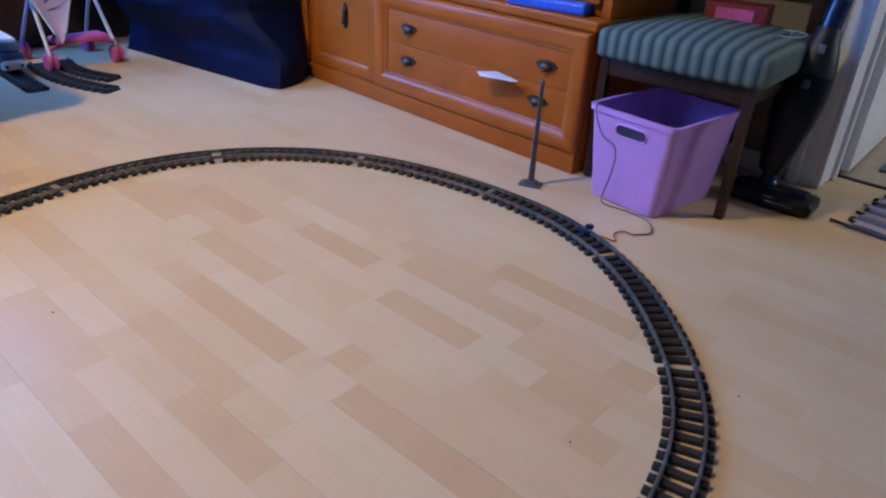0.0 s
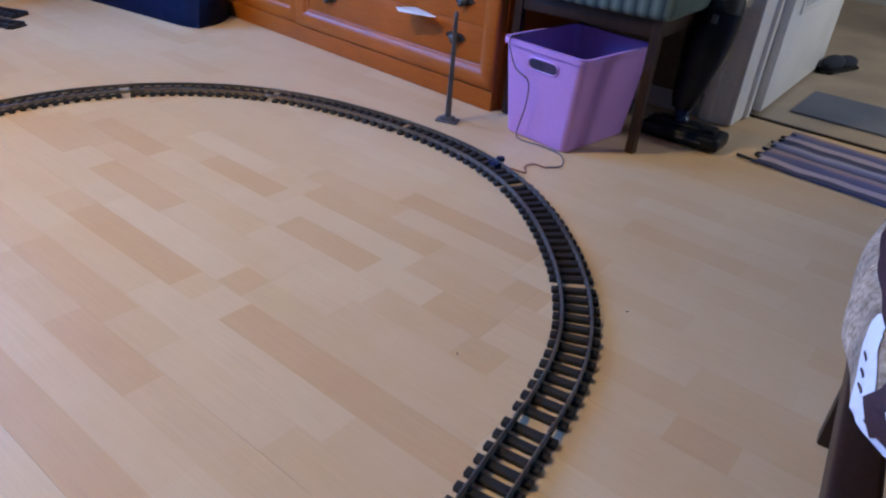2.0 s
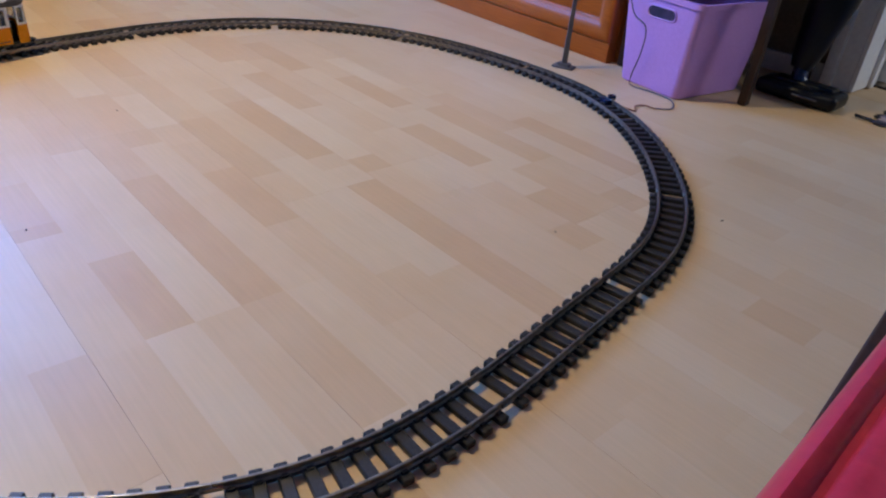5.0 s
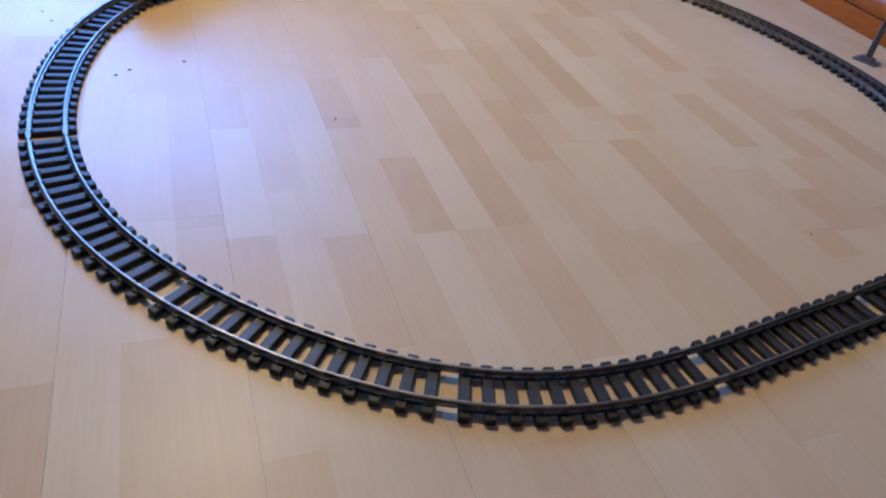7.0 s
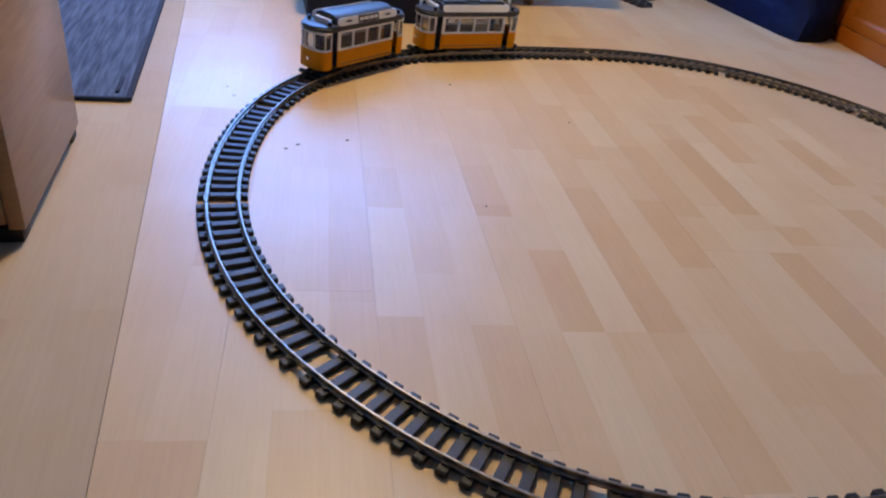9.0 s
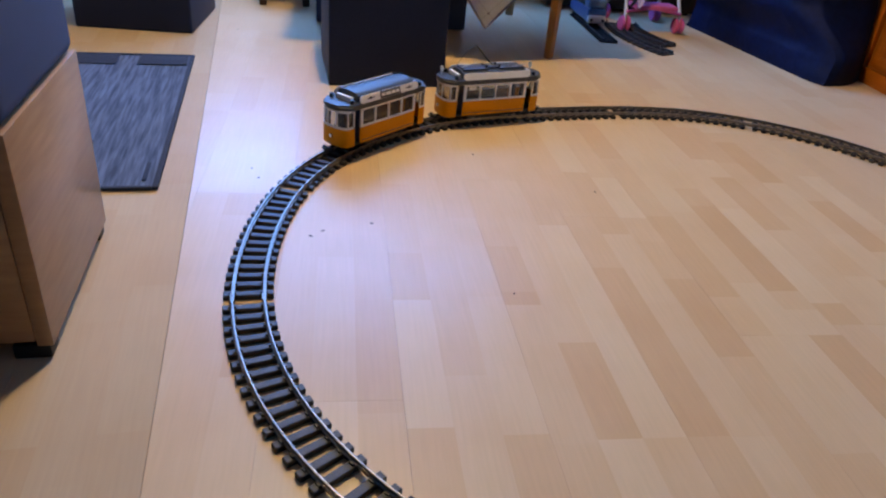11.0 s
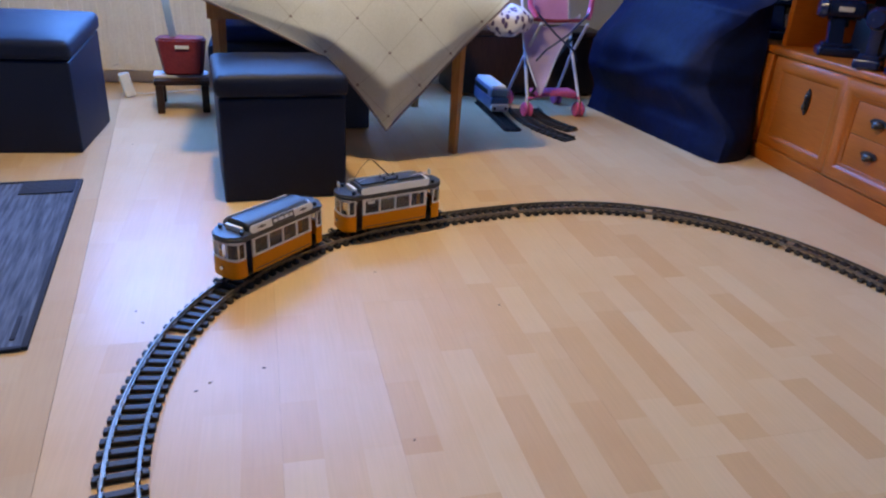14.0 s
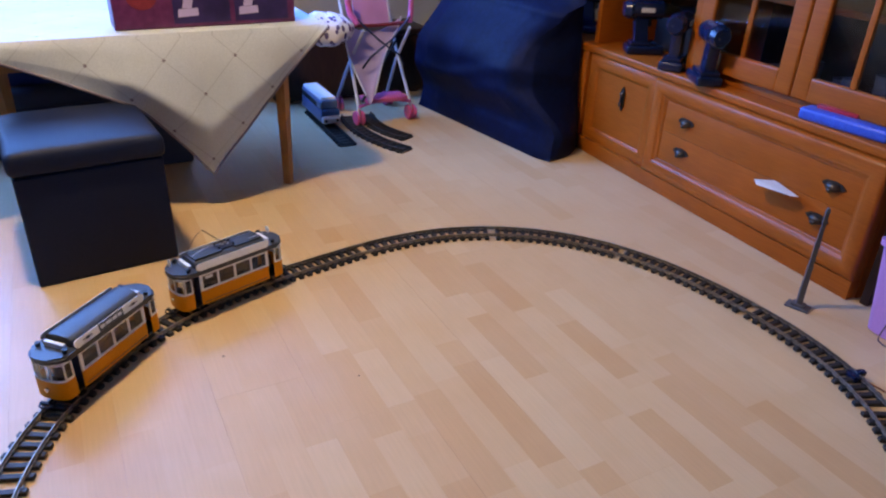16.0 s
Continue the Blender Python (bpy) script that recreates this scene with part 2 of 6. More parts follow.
BEECH_H = surface("orange_beech_lengthwise", (0.365, 0.084, 0.007), (0.45, 0.114, 0.011), 0.4, scale=14, stretch=(1.0, 14, 14), bump=0.03, spec=0.3, coat=0.05, wear=0.18)
PALE_BEECH = surface("pale_beech_panel", (0.36, 0.19, 0.09), (0.45, 0.26, 0.13), 0.35, scale=10, stretch=(1, 1, 9), bump=0.05, coat=0.2, wear=0.15)
LEG_WOOD = surface("honey_wood", (0.36, 0.16, 0.05), (0.46, 0.22, 0.075), 0.4, scale=16, stretch=(8, 8, 1), bump=0.06)
DARK_WOOD = surface("dark_stained_wood", (0.022, 0.009, 0.006), (0.040, 0.017, 0.010), 0.42, scale=18, stretch=(8, 8, 1), bump=0.08, coat=0.05, spec=0.3)
BRONZE = surface("dark_bronze", (0.05, 0.04, 0.035), (0.10, 0.085, 0.07), 0.42, 0.8, scale=200, bump=0.1)
RAIL = surface("tarnished_rail", (0.26, 0.22, 0.18), (0.40, 0.35, 0.29), 0.39, 1.0, scale=150, stretch=(1, 1, 1), bump=0.06, wear=0.3)
SLEEPER = surface("brown_black_plastic", (0.013, 0.010, 0.009), (0.028, 0.022, 0.018), 0.55, scale=300, bump=0.25, wear=0.3)
GREY_POLE = surface("grey_plastic", (0.085, 0.085, 0.10), (0.12, 0.12, 0.14), 0.5, scale=200, bump=0.1)
YELLOW = surface("tram_yellow", (0.74, 0.255, 0.002), (0.82, 0.295, 0.004), 0.4, scale=200, bump=0.03, spec=0.2, wear=0.12)
CREAM = surface("tram_white", (0.78, 0.78, 0.78), (0.85, 0.85, 0.85), 0.35, scale=200, bump=0.03, wear=0.08)
ROOF = surface("tram_roof_grey", (0.026, 0.029, 0.031), (0.042, 0.046, 0.048), 0.45, scale=220, bump=0.1, wear=0.2)
BLACK = surface("black_plastic", (0.008, 0.008, 0.009), (0.017, 0.017, 0.019), 0.45, scale=250, bump=0.1, spec=0.3)
TRIM_BLUE = surface("dark_blue_frame", (0.02, 0.03, 0.09), (0.035, 0.05, 0.14), 0.4)
SEAT_BROWN = surface("tram_seat_wood", (0.16, 0.08, 0.03), (0.24, 0.13, 0.05), 0.5, scale=80)
TRAM_GLASS = clear_glass("tram_window_glass", (0.50, 0.52, 0.56))
CHROME = surface("bright_metal", (0.55, 0.55, 0.55), (0.7, 0.7, 0.7), 0.25, 1.0, scale=300)
INK = surface("dark_print", (0.06, 0.06, 0.07), (0.10, 0.10, 0.11), 0.6)
HEADLAMP = lamp_material("headlamp_glow", (1.0, 0.85, 0.55), 4.0)
VAC_DARK = surface("dark_navy_plastic", (0.002, 0.0025, 0.006), (0.004, 0.006, 0.012), 0.3, scale=120, bump=0.05, coat=0.0, spec=0.25)
LEATHER = surface("navy_leatherette", (0.0045, 0.0100, 0.034), (0.0080, 0.0170, 0.056), 0.55, scale=420, spec=0.25, bump=0.35, wear=0.25, big=4)
NAVY = surface("navy_cover", (0.0006, 0.0036, 0.026), (0.0010, 0.0075, 0.046), 0.60, scale=50, spec=0.13, bump=0.2, wear=0.35, big=5)
NAVY_CLOTH = surface("navy_upholstery", (0.015, 0.025, 0.06), (0.03, 0.045, 0.10), 0.85, scale=500, bump=0.4)
BRIGHT_NAVY = surface("deep_blue_cloth", (0.006, 0.03, 0.16), (0.012, 0.05, 0.24), 0.85, scale=300, bump=0.4)
LILAC = surface("lilac_plastic", (0.50, 0.26, 0.64), (0.56, 0.30, 0.70), 0.4, scale=150, bump=0.06, wear=0.1)
BIN_DARK = surface("bin_contents", (0.02, 0.015, 0.04), (0.05, 0.03, 0.08), 0.8, scale=30)
PINK = surface("pink_plastic", (0.62, 0.10, 0.30), (0.72, 0.15, 0.38), 0.4, scale=100)
# white ribbon; the window's blue light on it is put into its colour
RIBBON = surface("blue_lit_ribbon", (0.30, 0.50, 0.86), (0.40, 0.62, 0.92), 0.5, scale=200)
LAVENDER_PINK = surface("pink_lavender_fabric", (0.58, 0.26, 0.56), (0.70, 0.35, 0.66), 0.85, scale=400, bump=0.3)
LAVENDER = surface("lavender_fabric", (0.46, 0.36, 0.62), (0.58, 0.47, 0.74), 0.85, scale=400, bump=0.3)
WHITE_TUBE = surface("white_tube", (0.55, 0.55, 0.62), (0.66, 0.66, 0.72), 0.35, scale=100)
TOY_BLUE = surface("toy_tram_blue", (0.03, 0.10, 0.26), (0.05, 0.15, 0.34), 0.3, scale=100)
TOY_PALE = surface("toy_pale_blue", (0.08, 0.17, 0.32), (0.12, 0.23, 0.40), 0.3, scale=100)
TOOL_BLUE = surface("tool_blue", (0.003, 0.009, 0.038), (0.006, 0.017, 0.066), 0.26, scale=150, bump=0.1)
BRIGHT_BLUE = surface("bright_blue_plastic", (0.015, 0.09, 0.60), (0.025, 0.14, 0.75), 0.35, scale=100)
RED = surface("red_plastic", (0.50, 0.022, 0.045), (0.60, 0.035, 0.06), 0.32, scale=120, bump=0.05, wear=0.12)
DARK_RED = surface("dark_red_board", (0.20, 0.015, 0.025), (0.28, 0.025, 0.04), 0.5, scale=120)
GREEN = surface("lime_green_plastic", (0.15, 0.42, 0.015), (0.20, 0.50, 0.025), 0.35, scale=120, wear=0.1)
BOARD_WHITE = surface("drawing_board_white", (0.72, 0.75, 0.78), (0.80, 0.82, 0.85), 0.3, scale=60, bump=0.02, wear=0.05)
PAPER = surface("white_paper", (0.72, 0.74, 0.78), (0.82, 0.84, 0.86), 0.8, scale=90)
BAG_CLOTH = surface("beige_bag_cloth", (0.27, 0.17, 0.095), (0.62, 0.49, 0.34), 0.9, scale=170, bump=0.3, wear=0.55, big=26)
BAG_WHITE = surface("white_bag_cloth", (0.74, 0.74, 0.77), (0.80, 0.80, 0.83), 0.8, scale=120, bump=0.1, wear=0.08)
BAG_STRAP = surface("brown_strap", (0.034, 0.009, 0.010), (0.056, 0.015, 0.016), 0.65, scale=400, bump=0.3)
PURPLE = surface("purple_carton", (0.10, 0.012, 0.07), (0.17, 0.03, 0.12), 0.35, scale=40, wear=0.3)
CARTON_DARK = surface("carton_dark_print", (0.02, 0.012, 0.07), (0.04, 0.02, 0.12), 0.35, scale=30)
CABLE = surface("orange_cable", (0.30, 0.09, 0.03), (0.38, 0.13, 0.05), 0.5)
CABLE_GREY = surface("grey_cable", (0.10, 0.07, 0.10), (0.16, 0.12, 0.15), 0.5)
CABLE_WHITE = surface("white_cable", (0.6, 0.6, 0.6), (0.7, 0.7, 0.7), 0.5)
CRUMB = surface("dark_crumb", (0.05, 0.038, 0.03), (0.09, 0.07, 0.055), 0.9)
GREY_MAT = surface("grey_mat", (0.13, 0.145, 0.18), (0.19, 0.205, 0.25), 0.95, scale=600, bump=0.6)
SLATE = surface("slate_mat", (0.016, 0.020, 0.034), (0.028, 0.034, 0.052), 0.95, scale=500, bump=0.5)
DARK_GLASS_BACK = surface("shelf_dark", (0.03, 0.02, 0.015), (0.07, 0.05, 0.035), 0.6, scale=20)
CABINET_GLASS = clear_glass("cabinet_glass", (0.85, 0.87, 0.88))
CHINA = surface("glassware", (0.35, 0.40, 0.45), (0.6, 0.63, 0.66), 0.15, scale=40)
TABLECLOTH = tablecloth_material()
SEAT_STRIPE = striped("green_striped_seat", "X", 0.033, ((0.0, (0.026, 0.052, 0.052)), (0.10, (0.018, 0.034, 0.042)), (0.2, (0.070, 0.110, 0.092)), (0.5, (0.150, 0.205, 0.175)), (0.80, (0.070, 0.110, 0.092)), (1.0, (0.026, 0.052, 0.052))))
RUG_STRIPE = striped("rag_rug_stripe", "Y", 0.215, ((0.0, (0.05, 0.055, 0.12)), (0.12, (0.05, 0.05, 0.10)), (0.16, (0.42, 0.34, 0.40)), (0.27, (0.40, 0.33, 0.40)), (0.31, (0.09, 0.09, 0.20)), (0.48, (0.11, 0.12, 0.26)), (0.52, (0.30, 0.20, 0.24)), (0.62, (0.32, 0.26, 0.32)), (0.66, (0.04, 0.04, 0.08)), (0.80, (0.16, 0.17, 0.34)), (0.9, (0.38, 0.36, 0.46)), (1.0, (0.05, 0.055, 0.12))), weave=300, bump=0.8)
MAT_STRIPE = surface("grey_streaked_mat", (0.028, 0.038, 0.060), (0.125, 0.155, 0.215), 0.95, scale=120, stretch=(0.07, 1, 1), bump=0.7, wear=0.2)
DOTTED = spotted("white_dotted_cloth", (0.72, 0.70, 0.72), (0.07, 0.02, 0.05), 0.0118, 0.17)
FLOWERED = spotted("white_patterned_cloth", (0.74, 0.72, 0.80), (0.10, 0.07, 0.20), 0.024, 0.34, deep=True)


# ---- mesh tools ----
def finish(bm, mat, smooth=True, angle=38):
    me = bpy.data.meshes.new("mesh")
    bmesh.ops.recalc_face_normals(bm, faces=bm.faces)
    bm.to_mesh(me)
    bm.free()
    if smooth:
        me.polygons.foreach_set("use_smooth", [True] * len(me.polygons))
        me.set_sharp_from_angle(angle=radians(angle))
    me.materials.append(mat)
    return me


def thing(name, at, label, category, rz=0.0, group="", kind=""):
    ob = new(name)
    ob.empty_display_size = 0.05
    ob.matrix_world = pose(*at, 0, 0, rz)
    return tagged(ob, label, category, group, kind)


def part(name, bm, mat, parent, label="", m=None):
    ob = new(name, finish(bm, mat) if isinstance(bm, bmesh.types.BMesh) else bm)
    ob.parent = parent
    if m is not None:
        ob.matrix_local = m
    return tagged(ob, label)


def solo(name, bm, mat, at, label, category, rz=0.0, group="", kind=""):
    ob = new(name, finish(bm, mat))
    ob.matrix_world = pose(*at, 0, 0, rz)
    return tagged(ob, label, category, group, kind)


def box(sx, sy, sz, at=(0, 0, 0), bevel=0.0, seg=2, turn=None):
    """A box standing on at (the centre of its underside)."""
    bm = bmesh.new()
    m = Matrix.Translation(at) @ (turn or Matrix()) @ Matrix.Translation((0, 0, sz / 2)) @ Matrix.Diagonal((sx, sy, sz, 1))
    bmesh.ops.create_cube(bm, size=1, matrix=m)
    if bevel:
        bmesh.ops.bevel(bm, geom=bm.edges[:], offset=bevel, segments=seg, affect="EDGES", profile=0.6)
    return bm


def span(x0, x1, y0, y1, z0, z1, bevel=0.0, seg=2):
    return box(x1 - x0, y1 - y0, z1 - z0, ((x0 + x1) / 2, (y0 + y1) / 2, z0), bevel, seg)


def rod(a, b, r, r2=None, seg=14, bevel=0.0):
    """A round bar from a to b."""
    a, b = Vector(a), Vector(b)
    bm = bmesh.new()
    q = (b - a).to_track_quat("Z", "Y").to_matrix().to_4x4()
    bmesh.ops.create_cone(bm, cap_ends=True, segments=seg, radius1=r, radius2=r if r2 is None else r2, depth=(b - a).length,
                          matrix=Matrix.Translation((a + b) / 2) @ q)
    if bevel:
        rim = [e for e in bm.edges if any(len(f.verts) > 4 for f in e.link_faces)]
        bmesh.ops.bevel(bm, geom=rim, offset=bevel, segments=2, affect="EDGES")
    return bm


def ball(r, at, scale=(1, 1, 1), u=18, v=12):
    bm = bmesh.new()
    bmesh.ops.create_uvsphere(bm, u_segments=u, v_segments=v, radius=r, matrix=Matrix.Translation(at) @ Matrix.Diagonal((*scale, 1)))
    return bm


def tube(points, r, seg=8, closed=False):
    """A round wire along a line of points."""
    pts = [Vector(p) for p in points]
    bm = bmesh.new()
    rings = []
    for i, p in enumerate(pts):
        a = pts[i - 1] if i or closed else p
        b = pts[(i + 1) % len(pts)] if i < len(pts) - 1 or closed else p
        q = (b - a).to_track_quat("Z", "Y")
        rings.append([bm.verts.new(p + q @ Vector((r * math.cos(2 * math.pi * k / seg), r * math.sin(2 * math.pi * k / seg), 0))) for k in range(seg)])
    for i in range(len(rings) - (0 if closed else 1)):
        a, b = rings[i], rings[(i + 1) % len(rings)]
        for k in range(seg):
            bm.faces.new((a[k], a[(k + 1) % seg], b[(k + 1) % seg], b[k]))
    if not closed:
        bm.faces.new(rings[0][::-1])
        bm.faces.new(rings[-1])
    return bm


def prism(outline, z0, z1, bevel=0.0, m=None, seg=2):
    """An outline in x and y, raised from z0 to z1."""
    bm = bmesh.new()
    low = [bm.verts.new((x, y, z0)) for x, y in outline]
    high = [bm.verts.new((x, y, z1)) for x, y in outline]
    bm.faces.new(low[::-1])
    bm.faces.new(high)
    k = len(outline)
    for i in range(k):
        bm.faces.new((low[i], low[(i + 1) % k], high[(i + 1) % k], high[i]))
    if bevel:
        bmesh.ops.bevel(bm, geom=[e for e in bm.edges if abs(e.verts[0].co.z - e.verts[1].co.z) < 1e-6], offset=bevel, segments=seg, affect="EDGES")
    if m:
        bmesh.ops.transform(bm, matrix=m, verts=bm.verts)
    return bm


def joined(*many):
    out = bmesh.new()
    for bm in many:
        me = bpy.data.meshes.new("piece")
        bm.to_mesh(me)
        bm.free()
        out.from_mesh(me)
        bpy.data.meshes.remove(me)
    return out


def sheet(nu, nv, at, thick=0.0, uv=None):
    """A cloth: at(u, v) for u, v in 0..1, with a thickness."""
    bm = bmesh.new()
    rows = [[bm.verts.new(at(i / nu, j / nv)) for j in range(nv + 1)] for i in range(nu + 1)]
    layer = bm.loops.layers.uv.new("UVMap") if uv else None
    for i in range(nu):
        for j in range(nv):
            f = bm.faces.new((rows[i][j], rows[i + 1][j], rows[i + 1][j + 1], rows[i][j + 1]))
            if uv:
                for lp, (a, b) in zip(f.loops, ((i, j), (i + 1, j), (i + 1, j + 1), (i, j + 1))):
                    lp[layer].uv = uv(a / nu, b / nv)
    if thick:
        bmesh.ops.recalc_face_normals(bm, faces=bm.faces)
        bmesh.ops.solidify(bm, geom=bm.faces[:], thickness=thick)
    return bm


def wobble(p, size, amount, seed=0.0):
    v = noise.noise_vector(Vector(p) * size + Vector((seed, seed * 1.7, seed * 0.3)))
    return Vector(p) + v * amount


# ---- room ----
X0, X1, Y0, Y1, H = -3.5, 1.9, -2.3, 2.245, 2.45
floor = solo("floor", span(X0, X1, Y0, Y1 + 0.16, -0.12, -0.004), UNDERLAY, (0, 0, 0), "beech laminate floor of three-strip boards", "floor", kind="structure")
solo("hall_floor", span(-0.9, 1.6, Y1 + 0.16, 5.2, -0.12, 0.0), HALL_FLOOR, (0, 0, 0), "beige hall floor beyond the doorway", "floor", kind="structure")
solo("ceiling", span(X0 - 0.2, X1 + 0.2, Y0 - 0.2, 5.4, H, H + 0.15), PLASTER, (0, 0, 0), "plain white ceiling", "ceiling", kind="structure")

# west wall with the window opening
WY0, WY1, WZ0, WZ1 = -1.12, 0.94, 0.72, 2.2
solo("wall_west", joined(span(X0 - 0.2, X0, Y0 - 0.2, Y1 + 0.2, -0.12, WZ0), span(X0 - 0.2, X0, Y0 - 0.2, Y1 + 0.2, WZ1, H),
                         span(X0 - 0.2, X0, Y0 - 0.2, WY0, WZ0, WZ1), span(X0 - 0.2, X0, WY1, Y1 + 0.2, WZ0, WZ1)),
     PLASTER, (0, 0, 0), "white plastered wall with a window above the radiator", "wall", kind="structure")
window = thing("window_1", (X0 - 0.1, 0, 0), "white framed two-pane window", "window", kind="structure")
mid = (WY0 + WY1) / 2
part("window_frame", joined(span(-0.04, 0.04, WY0, WY1, WZ0, WZ0 + 0.06), span(-0.04, 0.04, WY0, WY1, WZ1 - 0.06, WZ1),
                            span(-0.04, 0.04, WY0, WY0 + 0.06, WZ0 + 0.06, WZ1 - 0.06), span(-0.04, 0.04, WY1 - 0.06, WY1, WZ0 + 0.06, WZ1 - 0.06),
                            span(-0.04, 0.04, mid - 0.04, mid + 0.04, WZ0 + 0.06, WZ1 - 0.06)), WHITE_GLOSS, window)
for y in (WY0 + 0.06, mid + 0.04):
    pane = part("pane", span(-0.003, 0.003, y, y + (WY1 - WY0) / 2 - 0.1, WZ0 + 0.06, WZ1 - 0.06), CABINET_GLASS, window)
    pane.visible_shadow = False
part("window_sill", span(0.1, 0.26, WY0 - 0.04, WY1 + 0.04, WZ0 - 0.03, WZ0, 0.006), WHITE_GLOSS, window)

# north wall with the doorway
DX0, DX1, DH = -0.31, 0.55, 2.05
solo("wall_north", joined(span(X0, DX0, Y1, Y1 + 0.16, -0.12, H), span(DX1, X1 + 0.2, Y1, Y1 + 0.16, -0.12, H), span(DX0, DX1, Y1, Y1 + 0.16, DH, H)),
     WALLPAPER, (0, 0, 0), "pale papered wall with an open doorway to the hall", "wall", kind="structure")
solo("wall_east", span(X1, X1 + 0.2, Y0 - 0.2, Y1, -0.12, H), WALLPAPER, (0, 0, 0), "plain beige papered wall", "wall", kind="structure")
solo("wall_south", span(X0, X1, Y0 - 0.2, Y0, -0.12, H), WALLPAPER, (0, 0, 0), "plain beige papered wall", "wall", kind="structure")
solo("hall_wall_west", span(-1.0, -0.9, Y1 + 0.16, 5.2, -0.12, H), PLASTER, (0, 0, 0), "plain hall wall", "wall", kind="structure")
# the opening in the east hall wall is added for the fill lamp
solo("hall_wall_east", joined(span(1.6, 1.7, Y1 + 0.16, 5.2, -0.12, 0.8), span(1.6, 1.7, Y1 + 0.16, 5.2, 2.1, H), span(1.6, 1.7, Y1 + 0.16, 3.0, 0.8, 2.1), span(1.6, 1.7, 4.2, 5.2, 0.8, 2.1)), PLASTER, (0, 0, 0), "hall wall with an added opening for the hall's fill light", "wall", kind="structure")
solo("hall_wall_north", span(-1.0, 1.7, 5.2, 5.3, -0.12, H), PLASTER, (0, 0, 0), "plain hall wall", "wall", kind="structure")

casing = thing("door_casing", (0, 0, 0), "white moulded door casing round the doorway", "door frame", kind="structure")
for x, s in ((DX0, -1), (DX1, 1)):
    part("post", joined(span(min(x, x + s * 0.075), max(x, x + s * 0.075), Y1 - 0.018, Y1 - 0.001, 0.0, DH + 0.075, 0.004),
                        span(min(x + s * 0.05, x + s * 0.085), max(x + s * 0.05, x + s * 0.085), Y1 - 0.03, Y1 - 0.001, 0.0, DH + 0.085, 0.006)), WHITE_GLOSS, casing)
    part("jamb", joined(span(min(x, x - s * 0.014), max(x, x - s * 0.014), Y1 - 0.02, Y1 + 0.17, 0.004, DH, 0.003),
                        span(min(x, x - s * 0.026), max(x, x - s * 0.026), Y1 + 0.09, Y1 + 0.115, 0.004, DH, 0.003)), WHITE_GLOSS, casing)
part("head", span(DX0, DX1, Y1 - 0.018, Y1 + 0.17, DH - 0.014, DH, 0.003), WHITE_GLOSS, casing)
solo("door_sill", box(DX1 - DX0 - 0.03, 0.018, 0.005, ((DX0 + DX1) / 2, Y1 + 0.150, 0.0), 0.002), DARK_WOOD, (0, 0, 0), "dark wooden strip across the doorway", "threshold", kind="structure")
bb = thing("baseboard", (0, 0, 0), "white skirting along the walls", "baseboard", kind="structure")
part("north_run", span(-0.86, DX0 - 0.09, Y1 - 0.014, Y1 - 0.001, 0.0, 0.06, 0.004), WHITE_GLOSS, bb)
part("west_run", span(X0 + 0.001, X0 + 0.014, Y0, Y1, 0.0, 0.06, 0.004), WHITE_GLOSS, bb)

# the door leaf, swung into the hall
leaf = thing("door_1", (DX0 + 0.0, Y1 + 0.175, 0.012), "white panelled door standing open, with a glass panel", "door", rz=1.5, kind="structure")
LW, LT = 0.84, 0.04
part("leaf", joined(span(0, LT, 0, LW, 0, 0.30, 0.003), span(0, LT, 0, LW, 1.85, 2.0, 0.003), span(0, LT, 0, 0.12, 0.30, 1.85), span(0, LT, LW - 0.12, LW, 0.30, 1.85)), WHITE_GLOSS, leaf)
part("pane", span(LT / 2 - 0.003, LT / 2 + 0.003, 0.12, LW - 0.12, 0.30, 1.85), CABINET_GLASS, leaf)
part("glazing_bead", joined(span(-0.006, LT + 0.006, 0.105, 0.125, 0.285, 1.865, 0.003), span(-0.006, LT + 0.006, LW - 0.125, LW - 0.105, 0.285, 1.865, 0.003),
                            span(-0.006, LT + 0.006, 0.125, LW - 0.125, 0.285, 0.305, 0.003), span(-0.006, LT + 0.006, 0.125, LW - 0.125, 1.845, 1.865, 0.003)), WHITE_GLOSS, leaf)
part("handle", joined(rod((LT, LW - 0.06, 1.02), (LT + 0.05, LW - 0.06, 1.02), 0.008), rod((LT + 0.05, LW - 0.05, 1.02), (LT + 0.05, LW - 0.17, 1.02), 0.008)), CHROME, leaf, "chrome handle")

# radiator under the window
rad = thing("radiator", (X0 + 0.03, -0.75, 0.0), "white panel radiator under the window", "radiator")
part("panel", span(0, 0.07, -0.95, 0.95, 0.07, 0.66, 0.012), WHITE_GLOSS, rad)
fin = finish(span(0.0685, 0.078, -0.015, 0.015, 0.10, 0.63, 0.004), WHITE_GLOSS)
for k in range(31):
    part("fin", fin, None, rad, "", Matrix.Translation((0, -0.915 + k * 0.06, 0)))
for y in (-0.7, 0.7):
    part("foot", span(0.01, 0.05, y - 0.02, y + 0.02, 0.0, 0.08, 0.003), WHITE_GLOSS, rad)

